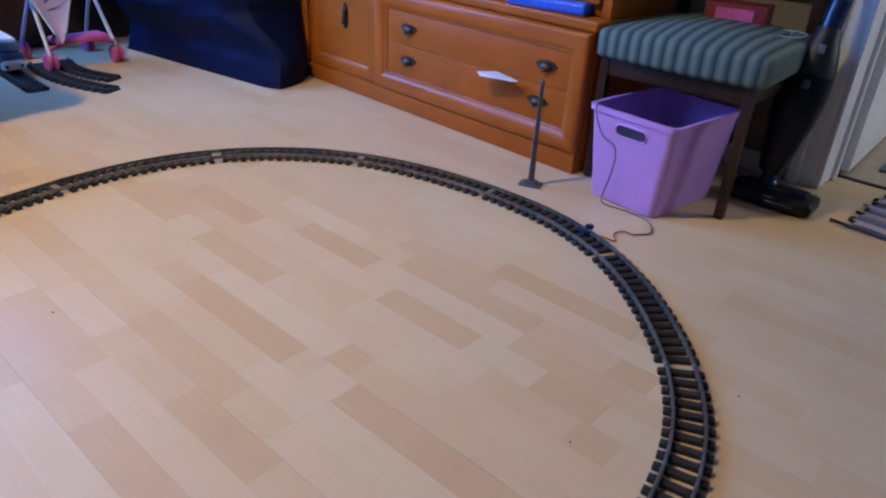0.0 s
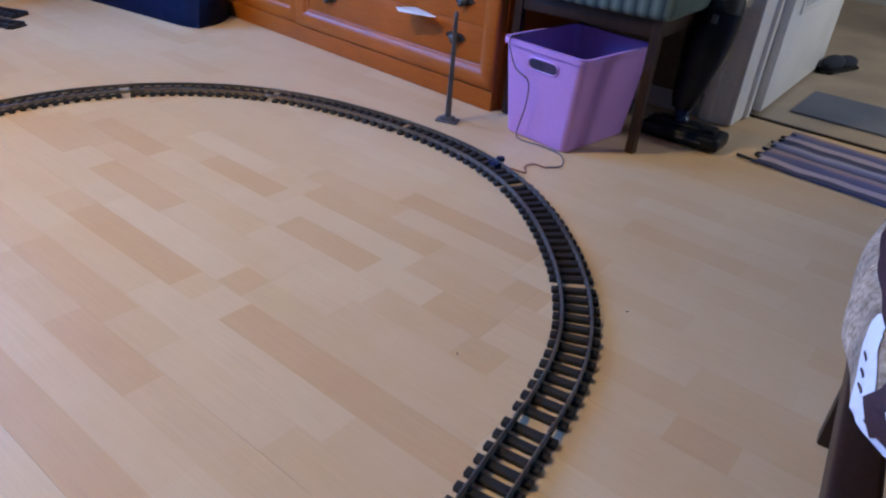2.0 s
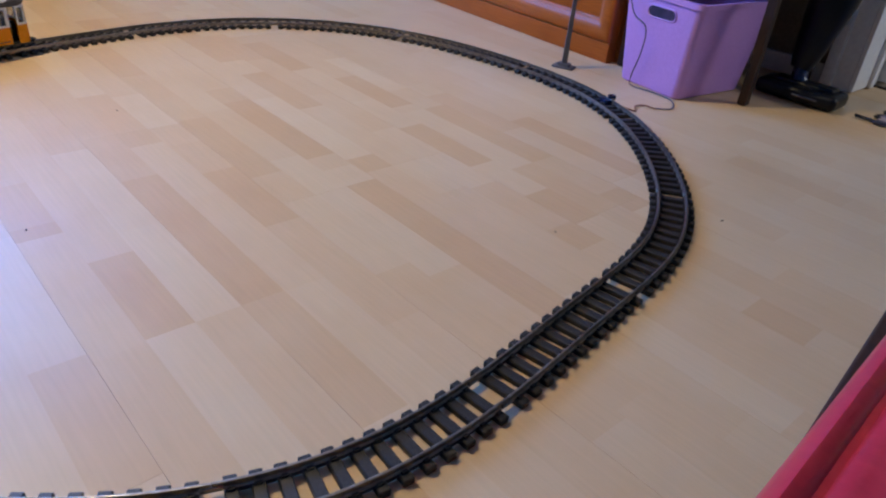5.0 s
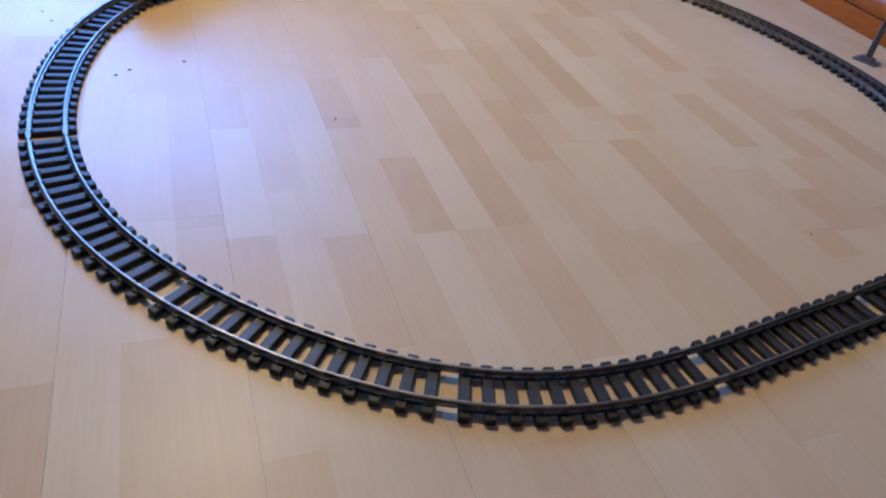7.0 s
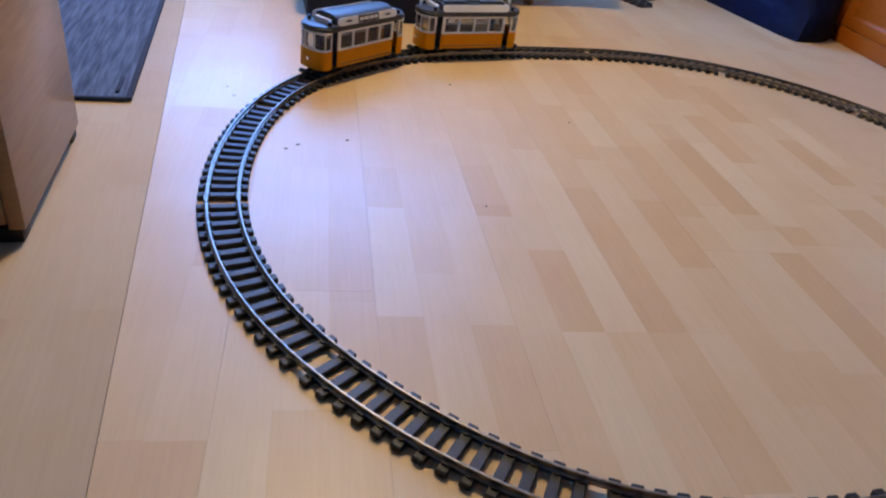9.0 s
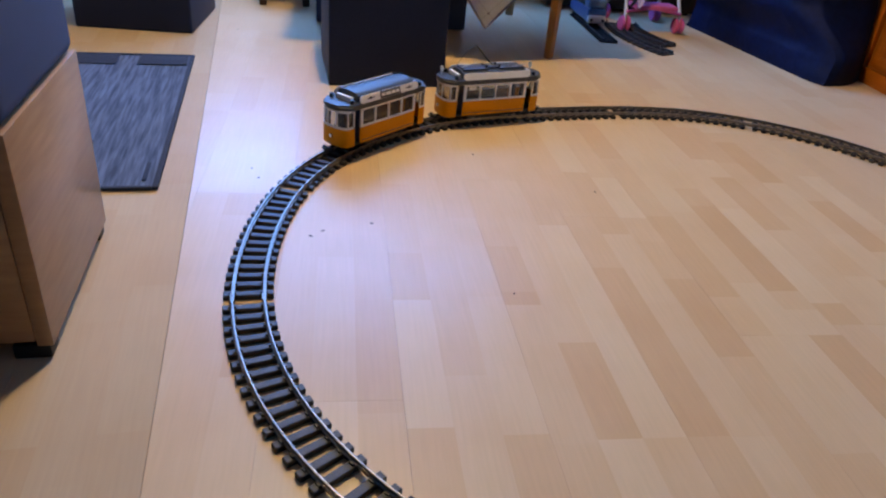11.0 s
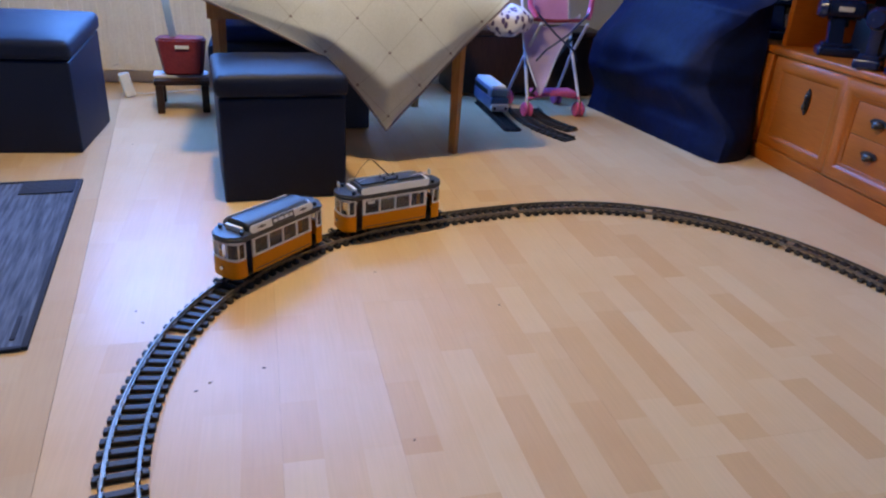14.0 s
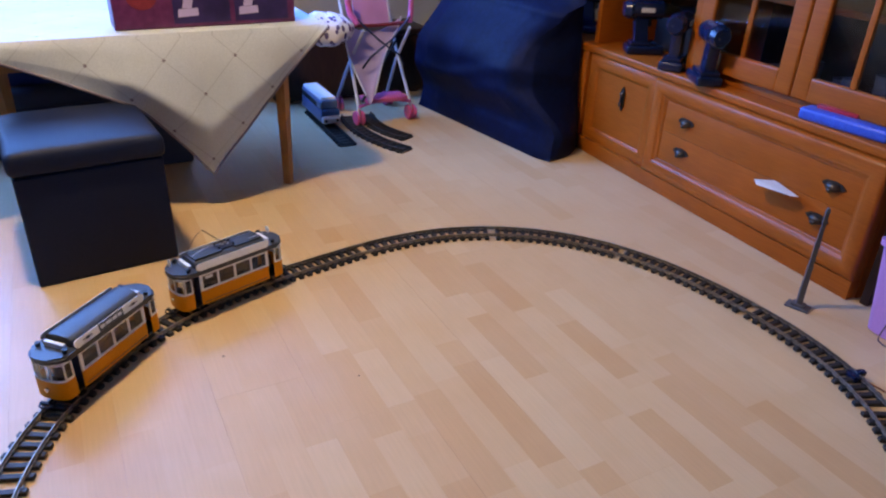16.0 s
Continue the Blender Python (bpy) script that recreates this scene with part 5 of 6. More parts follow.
for x, y in ((-0.03, -0.02), (-0.16, -0.16)):
    part("dark_streak", span(x - 0.09, x, y - 0.012, y - 0.003, 0.0075, 0.0098, 0.001), SLATE, mat)

# ---- chair, bin, vacuum ----
chair = thing("upholstered_chair", (-0.60, 1.775, 0), "dark wooden chair with a green striped seat", "chair", rz=2)
seat = box(0.455, 0.42, 0.075, (-0.006, 0.205, 0.345), 0.022, 4)
bmesh.ops.subdivide_edges(seat, edges=[e for e in seat.edges if e.calc_length() > 0.2], cuts=10, use_grid_fill=True)
for v in seat.verts:
    if v.co.z > 0.40:
        v.co.z += 0.03 * (1 - (v.co.x / 0.23) ** 2) * (1 - ((v.co.y - 0.215) / 0.22) ** 4)
    if v.co.y < 0.03:
        v.co.y -= 0.018 * (1 - (v.co.x / 0.23) ** 2)
part("seat", seat, SEAT_STRIPE, chair, "green striped padded seat")
for x, y in ((0.185, 0.02), (-0.205, 0.02), (0.19, 0.40), (-0.2, 0.40)):
    part("leg", prism([(0.0115, 0.0115), (-0.0115, 0.0115), (-0.0115, -0.0115), (0.0115, -0.0115)], 0, 0.348, 0.003, Matrix.Translation((x, y, 0)) @ Matrix.Shear("XY", 4, (0.0, 0.04 if y > 0.2 else -0.0))), DARK_WOOD, chair)
part("seat_rail", joined(span(-0.2, 0.19, 0.012, 0.03, 0.30, 0.345, 0.003), span(-0.2, 0.19, 0.39, 0.41, 0.30, 0.345, 0.003), span(-0.21, -0.195, 0.03, 0.39, 0.30, 0.345, 0.003), span(0.18, 0.195, 0.03, 0.39, 0.30, 0.345, 0.003)), DARK_WOOD, chair)
part("backrest", joined(span(-0.21, -0.175, 0.425, 0.455, 0.34, 0.82, 0.008, 3), span(0.165, 0.20, 0.425, 0.455, 0.34, 0.82, 0.008, 3), span(-0.175, 0.165, 0.425, 0.45, 0.72, 0.81, 0.008, 3), span(-0.175, 0.165, 0.425, 0.45, 0.52, 0.57, 0.006)), DARK_WOOD, chair)
gb = thing("gift_box", (-0.60, 2.10, 0.438), "dark pink box lying on the chair seat", "box", rz=8)
part("body", box(0.16, 0.10, 0.05, (0, 0, 0), 0.004), DARK_RED, gb)
part("face", box(0.10, 0.003, 0.03, (0, -0.0505, 0.01), 0.001, 1), PINK, gb, "pink printed face")
solo("charging_cable", tube([(0.06 * math.cos(t) + 0.006 * t, 0.05 * math.sin(t), 0.003 + 0.002 * math.sin(2 * t)) for t in [i * 0.25 for i in range(40)]], 0.0011, 6), CABLE_WHITE, (-0.50, 2.06, 0.434), "white cable coiled on the chair seat", "cable")

def storage_bin():
    """A lilac plastic box, wider at the top, with a hand hole in front."""
    b = thing("storage_bin", (-0.615, 1.80, 0), "lilac plastic storage bin with a hand hole, under the chair", "storage bin", rz=-7)
    h, tb, tt = 0.252, (0.104, 0.138), (0.128, 0.155)
    def ring(k, inset, z):
        x, y = tb[0] + (tt[0] - tb[0]) * k - inset, tb[1] + (tt[1] - tb[1]) * k - inset
        pts = []
        r = 0.022
        for cx, cy, a0 in ((x - r, y - r, 0), (-x + r, y - r, 90), (-x + r, -y + r, 180), (x - r, -y + r, 270)):
            for i in range(5):
                a = radians(a0 + 22.5 * i)
                pts.append((cx + r * math.cos(a), cy + r * math.sin(a), z))
        return pts
    bm = bmesh.new()
    rings = [[bm.verts.new(p) for p in ring(k, i, z)] for k, i, z in ((0.0, 0.004, 0.0), (0.0, 0.0, 0.004), (0.96, 0.0, h - 0.016), (0.97, -0.006, h - 0.014), (1.0, -0.006, h), (1.0, 0.004, h), (0.96, 0.004, h - 0.02), (0.02, 0.004, 0.006))]
    n = len(rings[0])
    for a, c in zip(rings, rings[1:]):
        for i in range(n):
            bm.faces.new((a[i], a[(i + 1) % n], c[(i + 1) % n], c[i]))
    bm.faces.new(rings[0][::-1])
    bm.faces.new(rings[-1])
    part("body", bm, LILAC, b)
    slot = []
    for s2, c in ((1, 0.031), (-1, -0.031)):
        for i in range(9):
            a = radians(-90 + 22.5 * i) * 1.0
            slot.append((c + s2 * 0.013 * math.cos(a), s2 * 0.013 * math.sin(a)))
    tilt = Matrix.Translation((0.006, -0.1535, 0.206)) @ Matrix.Rotation(radians(90 + 5), 4, "X")
    part("hand_hole", prism(slot, -0.006, 0.0006, 0, tilt), BIN_DARK, b, "dark oval hand hole")
    rim = [(c[0] * 1.0, c[1], 0) for c in [(x * 1.07, y * 1.16) for x, y in slot]]
    part("hole_rim", tube([tilt @ Vector(p) for p in rim], 0.0022, 6, True), LILAC, b)
    heap = ball(0.1, (0, 0, 0.13), (1.05, 1.3, 0.55), 24, 14)
    for v in heap.verts:
        v.co = wobble(v.co, 14, 0.012, 3.0)
    part("contents", heap, BIN_DARK, b, "dark contents")
    return b


storage_bin()
def smooth_line(pts, n=8):
    """A smooth line through points."""
    q = [Vector(p) for p in pts]
    q = [q[0] * 2 - q[1]] + q + [q[-1] * 2 - q[-2]]
    out = []
    for i in range(1, len(q) - 2):
        for k in range(n):
            f = k / n
            a, b, c, d = q[i - 1:i + 3]
            out.append(b + (c - a) * (0.5 * f) + (a * 2 - b * 5 + c * 4 - d) * (0.5 * f * f) + (b * 3 - a - c * 3 + d) * (0.5 * f ** 3))
    return out + [q[-2]]


solo("speaker_wire", tube(smooth_line(((-0.735, 1.70, 0.256), (-0.735, 1.645, 0.250), (-0.70, 1.632, 0.19), (-0.655, 1.630, 0.165), (-0.658, 1.640, 0.10), (-0.675, 1.642, 0.02), (-0.66, 1.640, 0.003), (-0.60, 1.645, 0.003), (-0.53, 1.632, 0.003), (-0.492, 1.575, 0.003), (-0.515, 1.534, 0.003))), 0.0018, 6), CABLE_GREY, (0, 0, 0), "thin dark wire hanging from the bin to the floor", "wire")
solo("power_lead", tube(smooth_line(((-0.511, 1.532, 0.003), (-0.544, 1.530, 0.003), (-0.552, 1.500, 0.003), (-0.530, 1.470, 0.003), (-0.555, 1.462, 0.004), (-0.590, 1.452, 0.008))), 0.0018, 6), CABLE, (0, 0, 0), "thin orange lead joined to the track", "wire")
solo("track_clamp", joined(box(0.034, 0.026, 0.016, (0, 0, 0), 0.003), box(0.014, 0.018, 0.012, (0.0, 0.012, 0.014), 0.003)), TOOL_BLUE, (-0.602, 1.445, 0.0), "dark blue power clamp on the track", "clamp", rz=-25)

vac = thing("stick_vacuum", (-0.356, 2.005, 0), "dark blue and black upright stick vacuum cleaner", "vacuum cleaner", rz=2)
part("floor_head", joined(box(0.225, 0.105, 0.040, (0.0, 0.0, 0.004), 0.016, 4), box(0.17, 0.05, 0.018, (0, 0.015, 0.034), 0.008, 3)), VAC_DARK, vac)
part("head_joint", joined(rod((-0.022, 0.02, 0.04), (-0.030, 0.032, 0.085), 0.022, 0.02), ball(0.024, (-0.022, 0.02, 0.045))), TOOL_BLUE, vac, "blue swivel joint")
part("head_stripe", box(0.07, 0.004, 0.006, (0.03, -0.052, 0.022), 0.0015, 1), GREY_POLE, vac, "grey stripe")
lean = Matrix.Translation((-0.032, 0.03, 0.078)) @ Matrix.Rotation(radians(-11), 4, "X") @ Matrix.Rotation(radians(4), 4, "Y")


def turned(profile, seg=22):
    """A body turned about the leaning tube: profile is (height, half width, half depth)."""
    bm = bmesh.new()
    rings = [[bm.verts.new(lean @ Vector((w * math.cos(2 * math.pi * k / seg), d * math.sin(2 * math.pi * k / seg), z))) for k in range(seg)] for z, w, d in profile]
    for a, b in zip(rings, rings[1:]):
        for k in range(seg):
            bm.faces.new((a[k], a[(k + 1) % seg], b[(k + 1) % seg], b[k]))
    bm.faces.new(rings[0][::-1])
    bm.faces.new(rings[-1])
    return bm


part("tube", turned(((0.0, 0.028, 0.026), (0.03, 0.038, 0.034), (0.08, 0.046, 0.040), (0.12, 0.050, 0.044))), VAC_DARK, vac)
part("dust_cup", turned(((0.10, 0.048, 0.042), (0.14, 0.057, 0.050), (0.19, 0.063, 0.056), (0.23, 0.065, 0.058), (0.27, 0.062, 0.056))), VAC_DARK, vac, "dark clear dust cup")
part("body", turned(((0.271, 0.060, 0.054), (0.30, 0.056, 0.050), (0.335, 0.046, 0.042), (0.36, 0.036, 0.034), (0.39, 0.029, 0.029))), BLACK, vac)
part("handle", turned(((0.39, 0.027, 0.027), (0.44, 0.026, 0.026), (0.60, 0.025, 0.025), (0.80, 0.022, 0.022), (0.92, 0.020, 0.024), (0.95, 0.012, 0.016))), TOOL_BLUE, vac, "shiny blue handle tube")
for z, y in ((0.235, -0.060), (0.325, -0.048)):
    bt = box(0.017, 0.006, 0.022, (0.012, y, z), 0.002)
    bmesh.ops.transform(bt, matrix=lean, verts=bt.verts)
    part("button", bt, GREY_POLE, vac, "grey button")

# rag rug by the door, hall mat
rug = thing("rag_rug", (-0.160, 2.002, 0), "blue and pale striped woven rag rug near the doorway", "rug", rz=-4)
def rug_at(u, v):
    """Cloth of the rug, with wavy ragged ends and sides."""
    end = 0.018 * noise.noise(Vector((0.0, 6.0 * v, 3.0))) + 0.008 * noise.noise(Vector((0.0, 19.0 * v, 8.0)))
    side = 0.008 * noise.noise(Vector((5.0 * u, 0.0, 5.0)))
    return Vector((0.72 * u + end * (1 - u) ** 3, 0.335 * v + side, 0.0075 + 0.0035 * noise.noise(Vector((9 * u, 7 * v, 0)))))


part("weave", sheet(60, 40, rug_at, 0.006), RUG_STRIPE, rug)
frng = random.Random(5)
for k in range(9):
    base = rug_at(0.0, (k + 0.2) / 9)
    reach, drift = 0.045 if k == 0 else frng.uniform(0.006, 0.016), frng.uniform(-0.014, 0.014)
    part("fringe", tube([(base.x + 0.006, base.y, 0.006), (base.x - reach * 0.5, base.y + drift * 0.3, 0.006), (base.x - reach, base.y + drift, 0.0055)], frng.uniform(0.003, 0.005), 5), SLATE, rug)
solo("hall_mat", box(0.75, 0.31, 0.008, (0.375, 0.155, 0), 0.003), GREY_MAT, (-0.21, 2.545, 0), "plain grey doormat in the hall", "mat")
shoe = thing("shoe", (-0.235, 3.27, 0), "dark flat shoe on the hall floor beside the door", "shoe", rz=75)
part("sole", prism([(0.13, 0.0), (0.10, 0.04), (0.0, 0.038), (-0.10, 0.035), (-0.13, 0.0), (-0.10, -0.035), (0.0, -0.032), (0.10, -0.04)], 0, 0.016, 0.005), BLACK, shoe)
upper = joined(ball(0.05, (0.055, 0, 0.028), (1.4, 0.72, 0.5), 20, 12), ball(0.05, (-0.05, 0, 0.034), (1.5, 0.68, 0.62), 20, 12))
for v in upper.verts:
    v.co.z = max(v.co.z, 0.014)
part("upper", upper, SLATE, shoe)
solo("laundry_basket", prism([(0.2, 0.15), (0.0, 0.2), (-0.2, 0.15), (-0.22, 0.0), (-0.2, -0.15), (0.0, -0.2), (0.2, -0.15), (0.22, 0)], 0, 0.34, 0.03, None, 4), GREY_POLE, (0.25, 4.3, 0), "grey round basket at the end of the hall", "basket")

# ---- wooden frame seat at the east side with box, board and bag ----
fs = thing("wooden_frame_seat", (0.324, 0.30, 0), "dark stained open wooden seat frame holding a box and bag", "seat frame", rz=6.7)
part("side_rail", span(0.0, 0.046, -0.60, 0.74, 0.165, 0.205, 0.008, 3), DARK_WOOD, fs)
part("side_rail", span(0.52, 0.55, -0.60, 0.74, 0.165, 0.205, 0.008, 3), DARK_WOOD, fs)
for y in (-0.56, 0.70):
    part("cross_rail", span(0.046, 0.52, y - 0.015, y + 0.015, 0.170, 0.205, 0.006), DARK_WOOD, fs)
for x in (0.028, 0.522):
    for y in (-0.575, 0.735):
        part("leg", box(0.028, 0.028, 0.166, (x, y, 0), 0.005), DARK_WOOD, fs)
for k in range(7):
    part("slat", span(0.062 + 0.066 * k, 0.112 + 0.066 * k, -0.575, 0.715, 0.2055, 0.2195, 0.003), DARK_WOOD, fs)


def rounded_box(w, d, r, levels, n=8):
    """A moulded box: levels are (inset, z); corners of radius r."""
    bm = bmesh.new()
    rings = []
    for inset, z in levels:
        x, y, rr = w / 2 - inset, d / 2 - inset, max(r - inset, 0.004)
        ring = []
        for cx, cy, a0 in ((x - rr, y - rr, 0), (-x + rr, y - rr, 90), (-x + rr, -y + rr, 180), (x - rr, -y + rr, 270)):
            for i in range(n + 1):
                a = radians(a0 + 90 * i / n)
                ring.append(bm.verts.new((cx + rr * math.cos(a), cy + rr * math.sin(a), z)))
        rings.append(ring)
    k = len(rings[0])
    for a, b in zip(rings, rings[1:]):
        for i in range(k):
            bm.faces.new((a[i], a[(i + 1) % k], b[(i + 1) % k], b[i]))
    bm.faces.new(rings[0][::-1])
    bm.faces.new(rings[-1])
    return bm


crate = thing("red_storage_box", (0.553, 0.318, 0.220), "red plastic storage box with a grooved lid", "storage box", rz=3.6)
part("tub", rounded_box(0.405, 0.607, 0.024, ((0.030, 0.0), (0.022, 0.004), (0.006, 0.112))), RED, crate)
lid = part("lid", rounded_box(0.43, 0.632, 0.028, ((0.004, 0.110), (0.0, 0.114), (0.0, 0.124), (0.003, 0.131), (0.008, 0.135), (0.013, 0.134), (0.0165, 0.1305), (0.020, 0.1305), (0.0235, 0.134), (0.028, 0.135))), RED, crate, "grooved red lid")
for sx, sy in ((-1, 1), (1, 1), (-1, -1), (1, -1)):
    part("corner_boss", rod((sx * 0.180, sy * 0.282, 0.1345), (sx * 0.180, sy * 0.282, 0.1375), 0.005, 0.004, 14), RED, lid)

solo("dotted_cloth", sheet(40, 40, lambda u, v: Vector((0.22 * u + 0.003 * math.sin(9 * v), -0.36 * v, 0.003 + 0.004 * abs(noise.noise(Vector((4 * u, 6 * v, 4)))) + 0.004 * math.exp(-((v - 0.62 - 0.3 * u) / 0.02) ** 2))), 0.002), DOTTED, (0.355, 0.570, 0.3558), "white cloth with small dark dots, folded on the red box", "cloth", rz=4.5)
db = thing("drawing_board", (0.342, 0.462, 0.3665), "lime green framed white drawing board on a dotted cloth", "drawing board", rz=27)


def rounded_frame(w, d, r, f, z0, z1):
    """A flat frame of width f with rounded corners, from x 0 to w and y 0 to -d."""
    def ring(i, z):
        rr = max(r - i, 0.003)
        out = []
        for cx, cy, a0 in ((w - i - rr, -i - rr, 0), (i + rr, -i - rr, 90), (i + rr, -d + i + rr, 180), (w - i - rr, -d + i + rr, 270)):
            for k in range(7):
                a = radians(a0 + 15 * k)
                out.append((cx + rr * math.cos(a), cy + rr * math.sin(a), z))
        return out
    bm = bmesh.new()
    rings = [[bm.verts.new(p) for p in ring(i, z)] for i, z in ((0.001, z0), (0.0, z0 + 0.001), (0.0, z1 - 0.0015), (0.0015, z1), (f - 0.001, z1), (f, z1 - 0.001), (f, z0))]
    n = len(rings[0])
    for a, b in zip(rings, rings[1:] + rings[:1]):
        for i in range(n):
            bm.faces.new((a[i], a[(i + 1) % n], b[(i + 1) % n], b[i]))
    return bm


part("frame", rounded_frame(0.185, 0.25, 0.012, 0.019, 0, 0.008), GREEN, db)
part("board", span(0.0185, 0.1665, -0.2315, -0.0185, 0.001, 0.0055), BOARD_WHITE, db, "white writing face")

BAG_X, BAG_Y, BAG_A, BAG_B, BAG_H = 0.395, 0.874, 0.190, 0.280, 0.184
bag = thing("cloth_bag", (BAG_X, BAG_Y, 0.220), "beige and white printed cloth bag with dark brown straps", "bag", rz=8)


def bag_skin(a, v, lift=0.0):
    """Skin of the slumped bag: a round, v from the seat to the top; lift stands off it."""
    c, s2 = math.cos(a), math.sin(a)
    soft = (abs(c) ** 3.2 + abs(s2) ** 3.2) ** (-1 / 3.2)
    k = max(math.cos(v * math.pi / 2), 0) ** 0.35
    narrow = 0.42 + 0.48 * min(1.0, v / 0.24) ** 0.6 + 0.10 * min(1.0, max(v - 0.2, 0.0) / 0.3)
    p = Vector((c * soft * BAG_A * k * narrow, s2 * soft * BAG_B * k * narrow, BAG_H * math.sin(v * math.pi / 2) ** 0.8))
    puff = 0.007 * noise.noise(Vector((4 * c, 4 * s2, 3 * v))) + 0.004 * math.sin(15 * a + 5 * v) * (1 - v) * max(0, -c)
    up = 0.3 + 1.2 * v
    return p + Vector((c, s2, 0.4)) * puff * min(1, v * 6 + 0.2) + Vector((c * (1 - 0.6 * v), s2 * (1 - 0.6 * v), up)).normalized() * lift


bm = bmesh.new()
rings = [[bm.verts.new(bag_skin(2 * math.pi * i / 96, min(j / 32, 0.995))) for i in range(96)] for j in range(33)]
for ra, rb2 in zip(rings, rings[1:]):
    for i in range(96):
        bm.faces.new((ra[i], ra[(i + 1) % 96], rb2[(i + 1) % 96], rb2[i]))
bm.faces.new(rings[0][::-1])
bm.faces.new(rings[-1])
part("body", bm, BAG_CLOTH, bag)


def band(line, width, lift, mat, label, name="band", thick=0.0022):
    """A strip of cloth on the bag's skin along a line of (degrees round, height 0..1)."""
    def at(u):
        t = min(u, 0.9999) * (len(line) - 1)
        i, f = int(t), t - int(t)
        q = [line[max(i - 1, 0)], line[i], line[i + 1], line[min(i + 2, len(line) - 1)]]
        return [b + (c - a) * 0.5 * f + (2 * a - 5 * b + 4 * c - d) * 0.5 * f * f + (3 * b - a - 3 * c + d) * 0.5 * f ** 3 for a, b, c, d in zip(*q)]
    bm = bmesh.new()
    n, rows = 44, []
    for i in range(n + 1):
        u = i / n
        a, v = at(u)
        a0, v0 = at(max(u - 0.015, 0))
        a1, v1 = at(min(u + 0.015, 1))
        p = bag_skin(radians(a), v)
        along_it = (bag_skin(radians(a1), v1) - bag_skin(radians(a0), v0)).normalized()
        da = (bag_skin(radians(a + 1), v) - p)
        dv = (bag_skin(radians(a), min(v + 0.01, 0.99)) - p)
        across = along_it.cross(da.cross(dv)).normalized() * width * (0.9 + 0.15 * math.sin(math.pi * u))
        row = []
        for k in (-0.5, -0.25, 0.0, 0.25, 0.5):
            off = across * k
            # steps in a and v that carry the point by off along the skin
            ka, kv = off.dot(da) / max(da.length_squared, 1e-9), off.dot(dv) / max(dv.length_squared, 1e-9)
            row.append((radians(a + ka), min(max(v + 0.01 * kv, 0.03), 0.985)))
        rows.append([bm.verts.new(bag_skin(x, y, lift)) for x, y in row] + [bm.verts.new(bag_skin(x, y, lift - thick)) for x, y in row[::-1]])
    for a, b in zip(rows, rows[1:]):
        for k in range(10):
            bm.faces.new((a[k], a[(k + 1) % 10], b[(k + 1) % 10], b[k]))
    bm.faces.new(rows[0][::-1])
    bm.faces.new(rows[-1])
    return part(name, bm, mat, bag, label)


band(((222, 0.262), (219, 0.29), (217, 0.33), (215, 0.38), (211, 0.46), (207, 0.58)), 0.036, 0.0016, BAG_WHITE, "white printed band")
band(((217, 0.735), (226, 0.70), (231, 0.68), (235, 0.665), (241, 0.645), (247, 0.615), (262, 0.56)), 0.031, 0.0016, BAG_WHITE, "white printed band")
band(((225, 0.36), (228, 0.42), (234, 0.48), (238, 0.51), (241, 0.53), (245, 0.54)), 0.006, 0.005, BAG_WHITE, "rolled white hem", "hem", 0.005)
band(((226.5, 0.365), (230, 0.385), (233, 0.39), (235, 0.395)), 0.018, 0.002, BAG_WHITE, "white corner below the hem", "flap")
band(((220, 0.235), (225, 0.245), (230, 0.26), (234, 0.265)), 0.014, 0.002, BAG_WHITE, "white lower edge")
band(((221.5, 0.29), (223, 0.33), (225, 0.40), (225, 0.48), (224, 0.54), (221, 0.59), (217, 0.63), (205, 0.645), (190, 0.65), (170, 0.655), (150, 0.68), (122, 0.72)), 0.034, 0.0045, BAG_STRAP, "broad brown strap", "strap")
band(((222, 0.31), (225, 0.31), (228, 0.31), (231, 0.30), (234, 0.285)), 0.017, 0.0065, BAG_STRAP, "brown strap end", "strap")
band(((178, 0.66), (173, 0.74), (160, 0.84), (135, 0.88)), 0.013, 0.0065, BAG_STRAP, "brown carrying loop", "strap")
band(((180, 0.66), (182, 0.78), (187, 0.90)), 0.013, 0.0065, BAG_STRAP, "brown carrying loop", "strap")
for a, v in ((212, 0.42), (214, 0.37), (216, 0.33)):
    band(((a - 1.3, v), (a, v + 0.004), (a + 1.3, v)), 0.003, 0.003, BAG_STRAP, "small dark printed mark", "mark", 0.001)

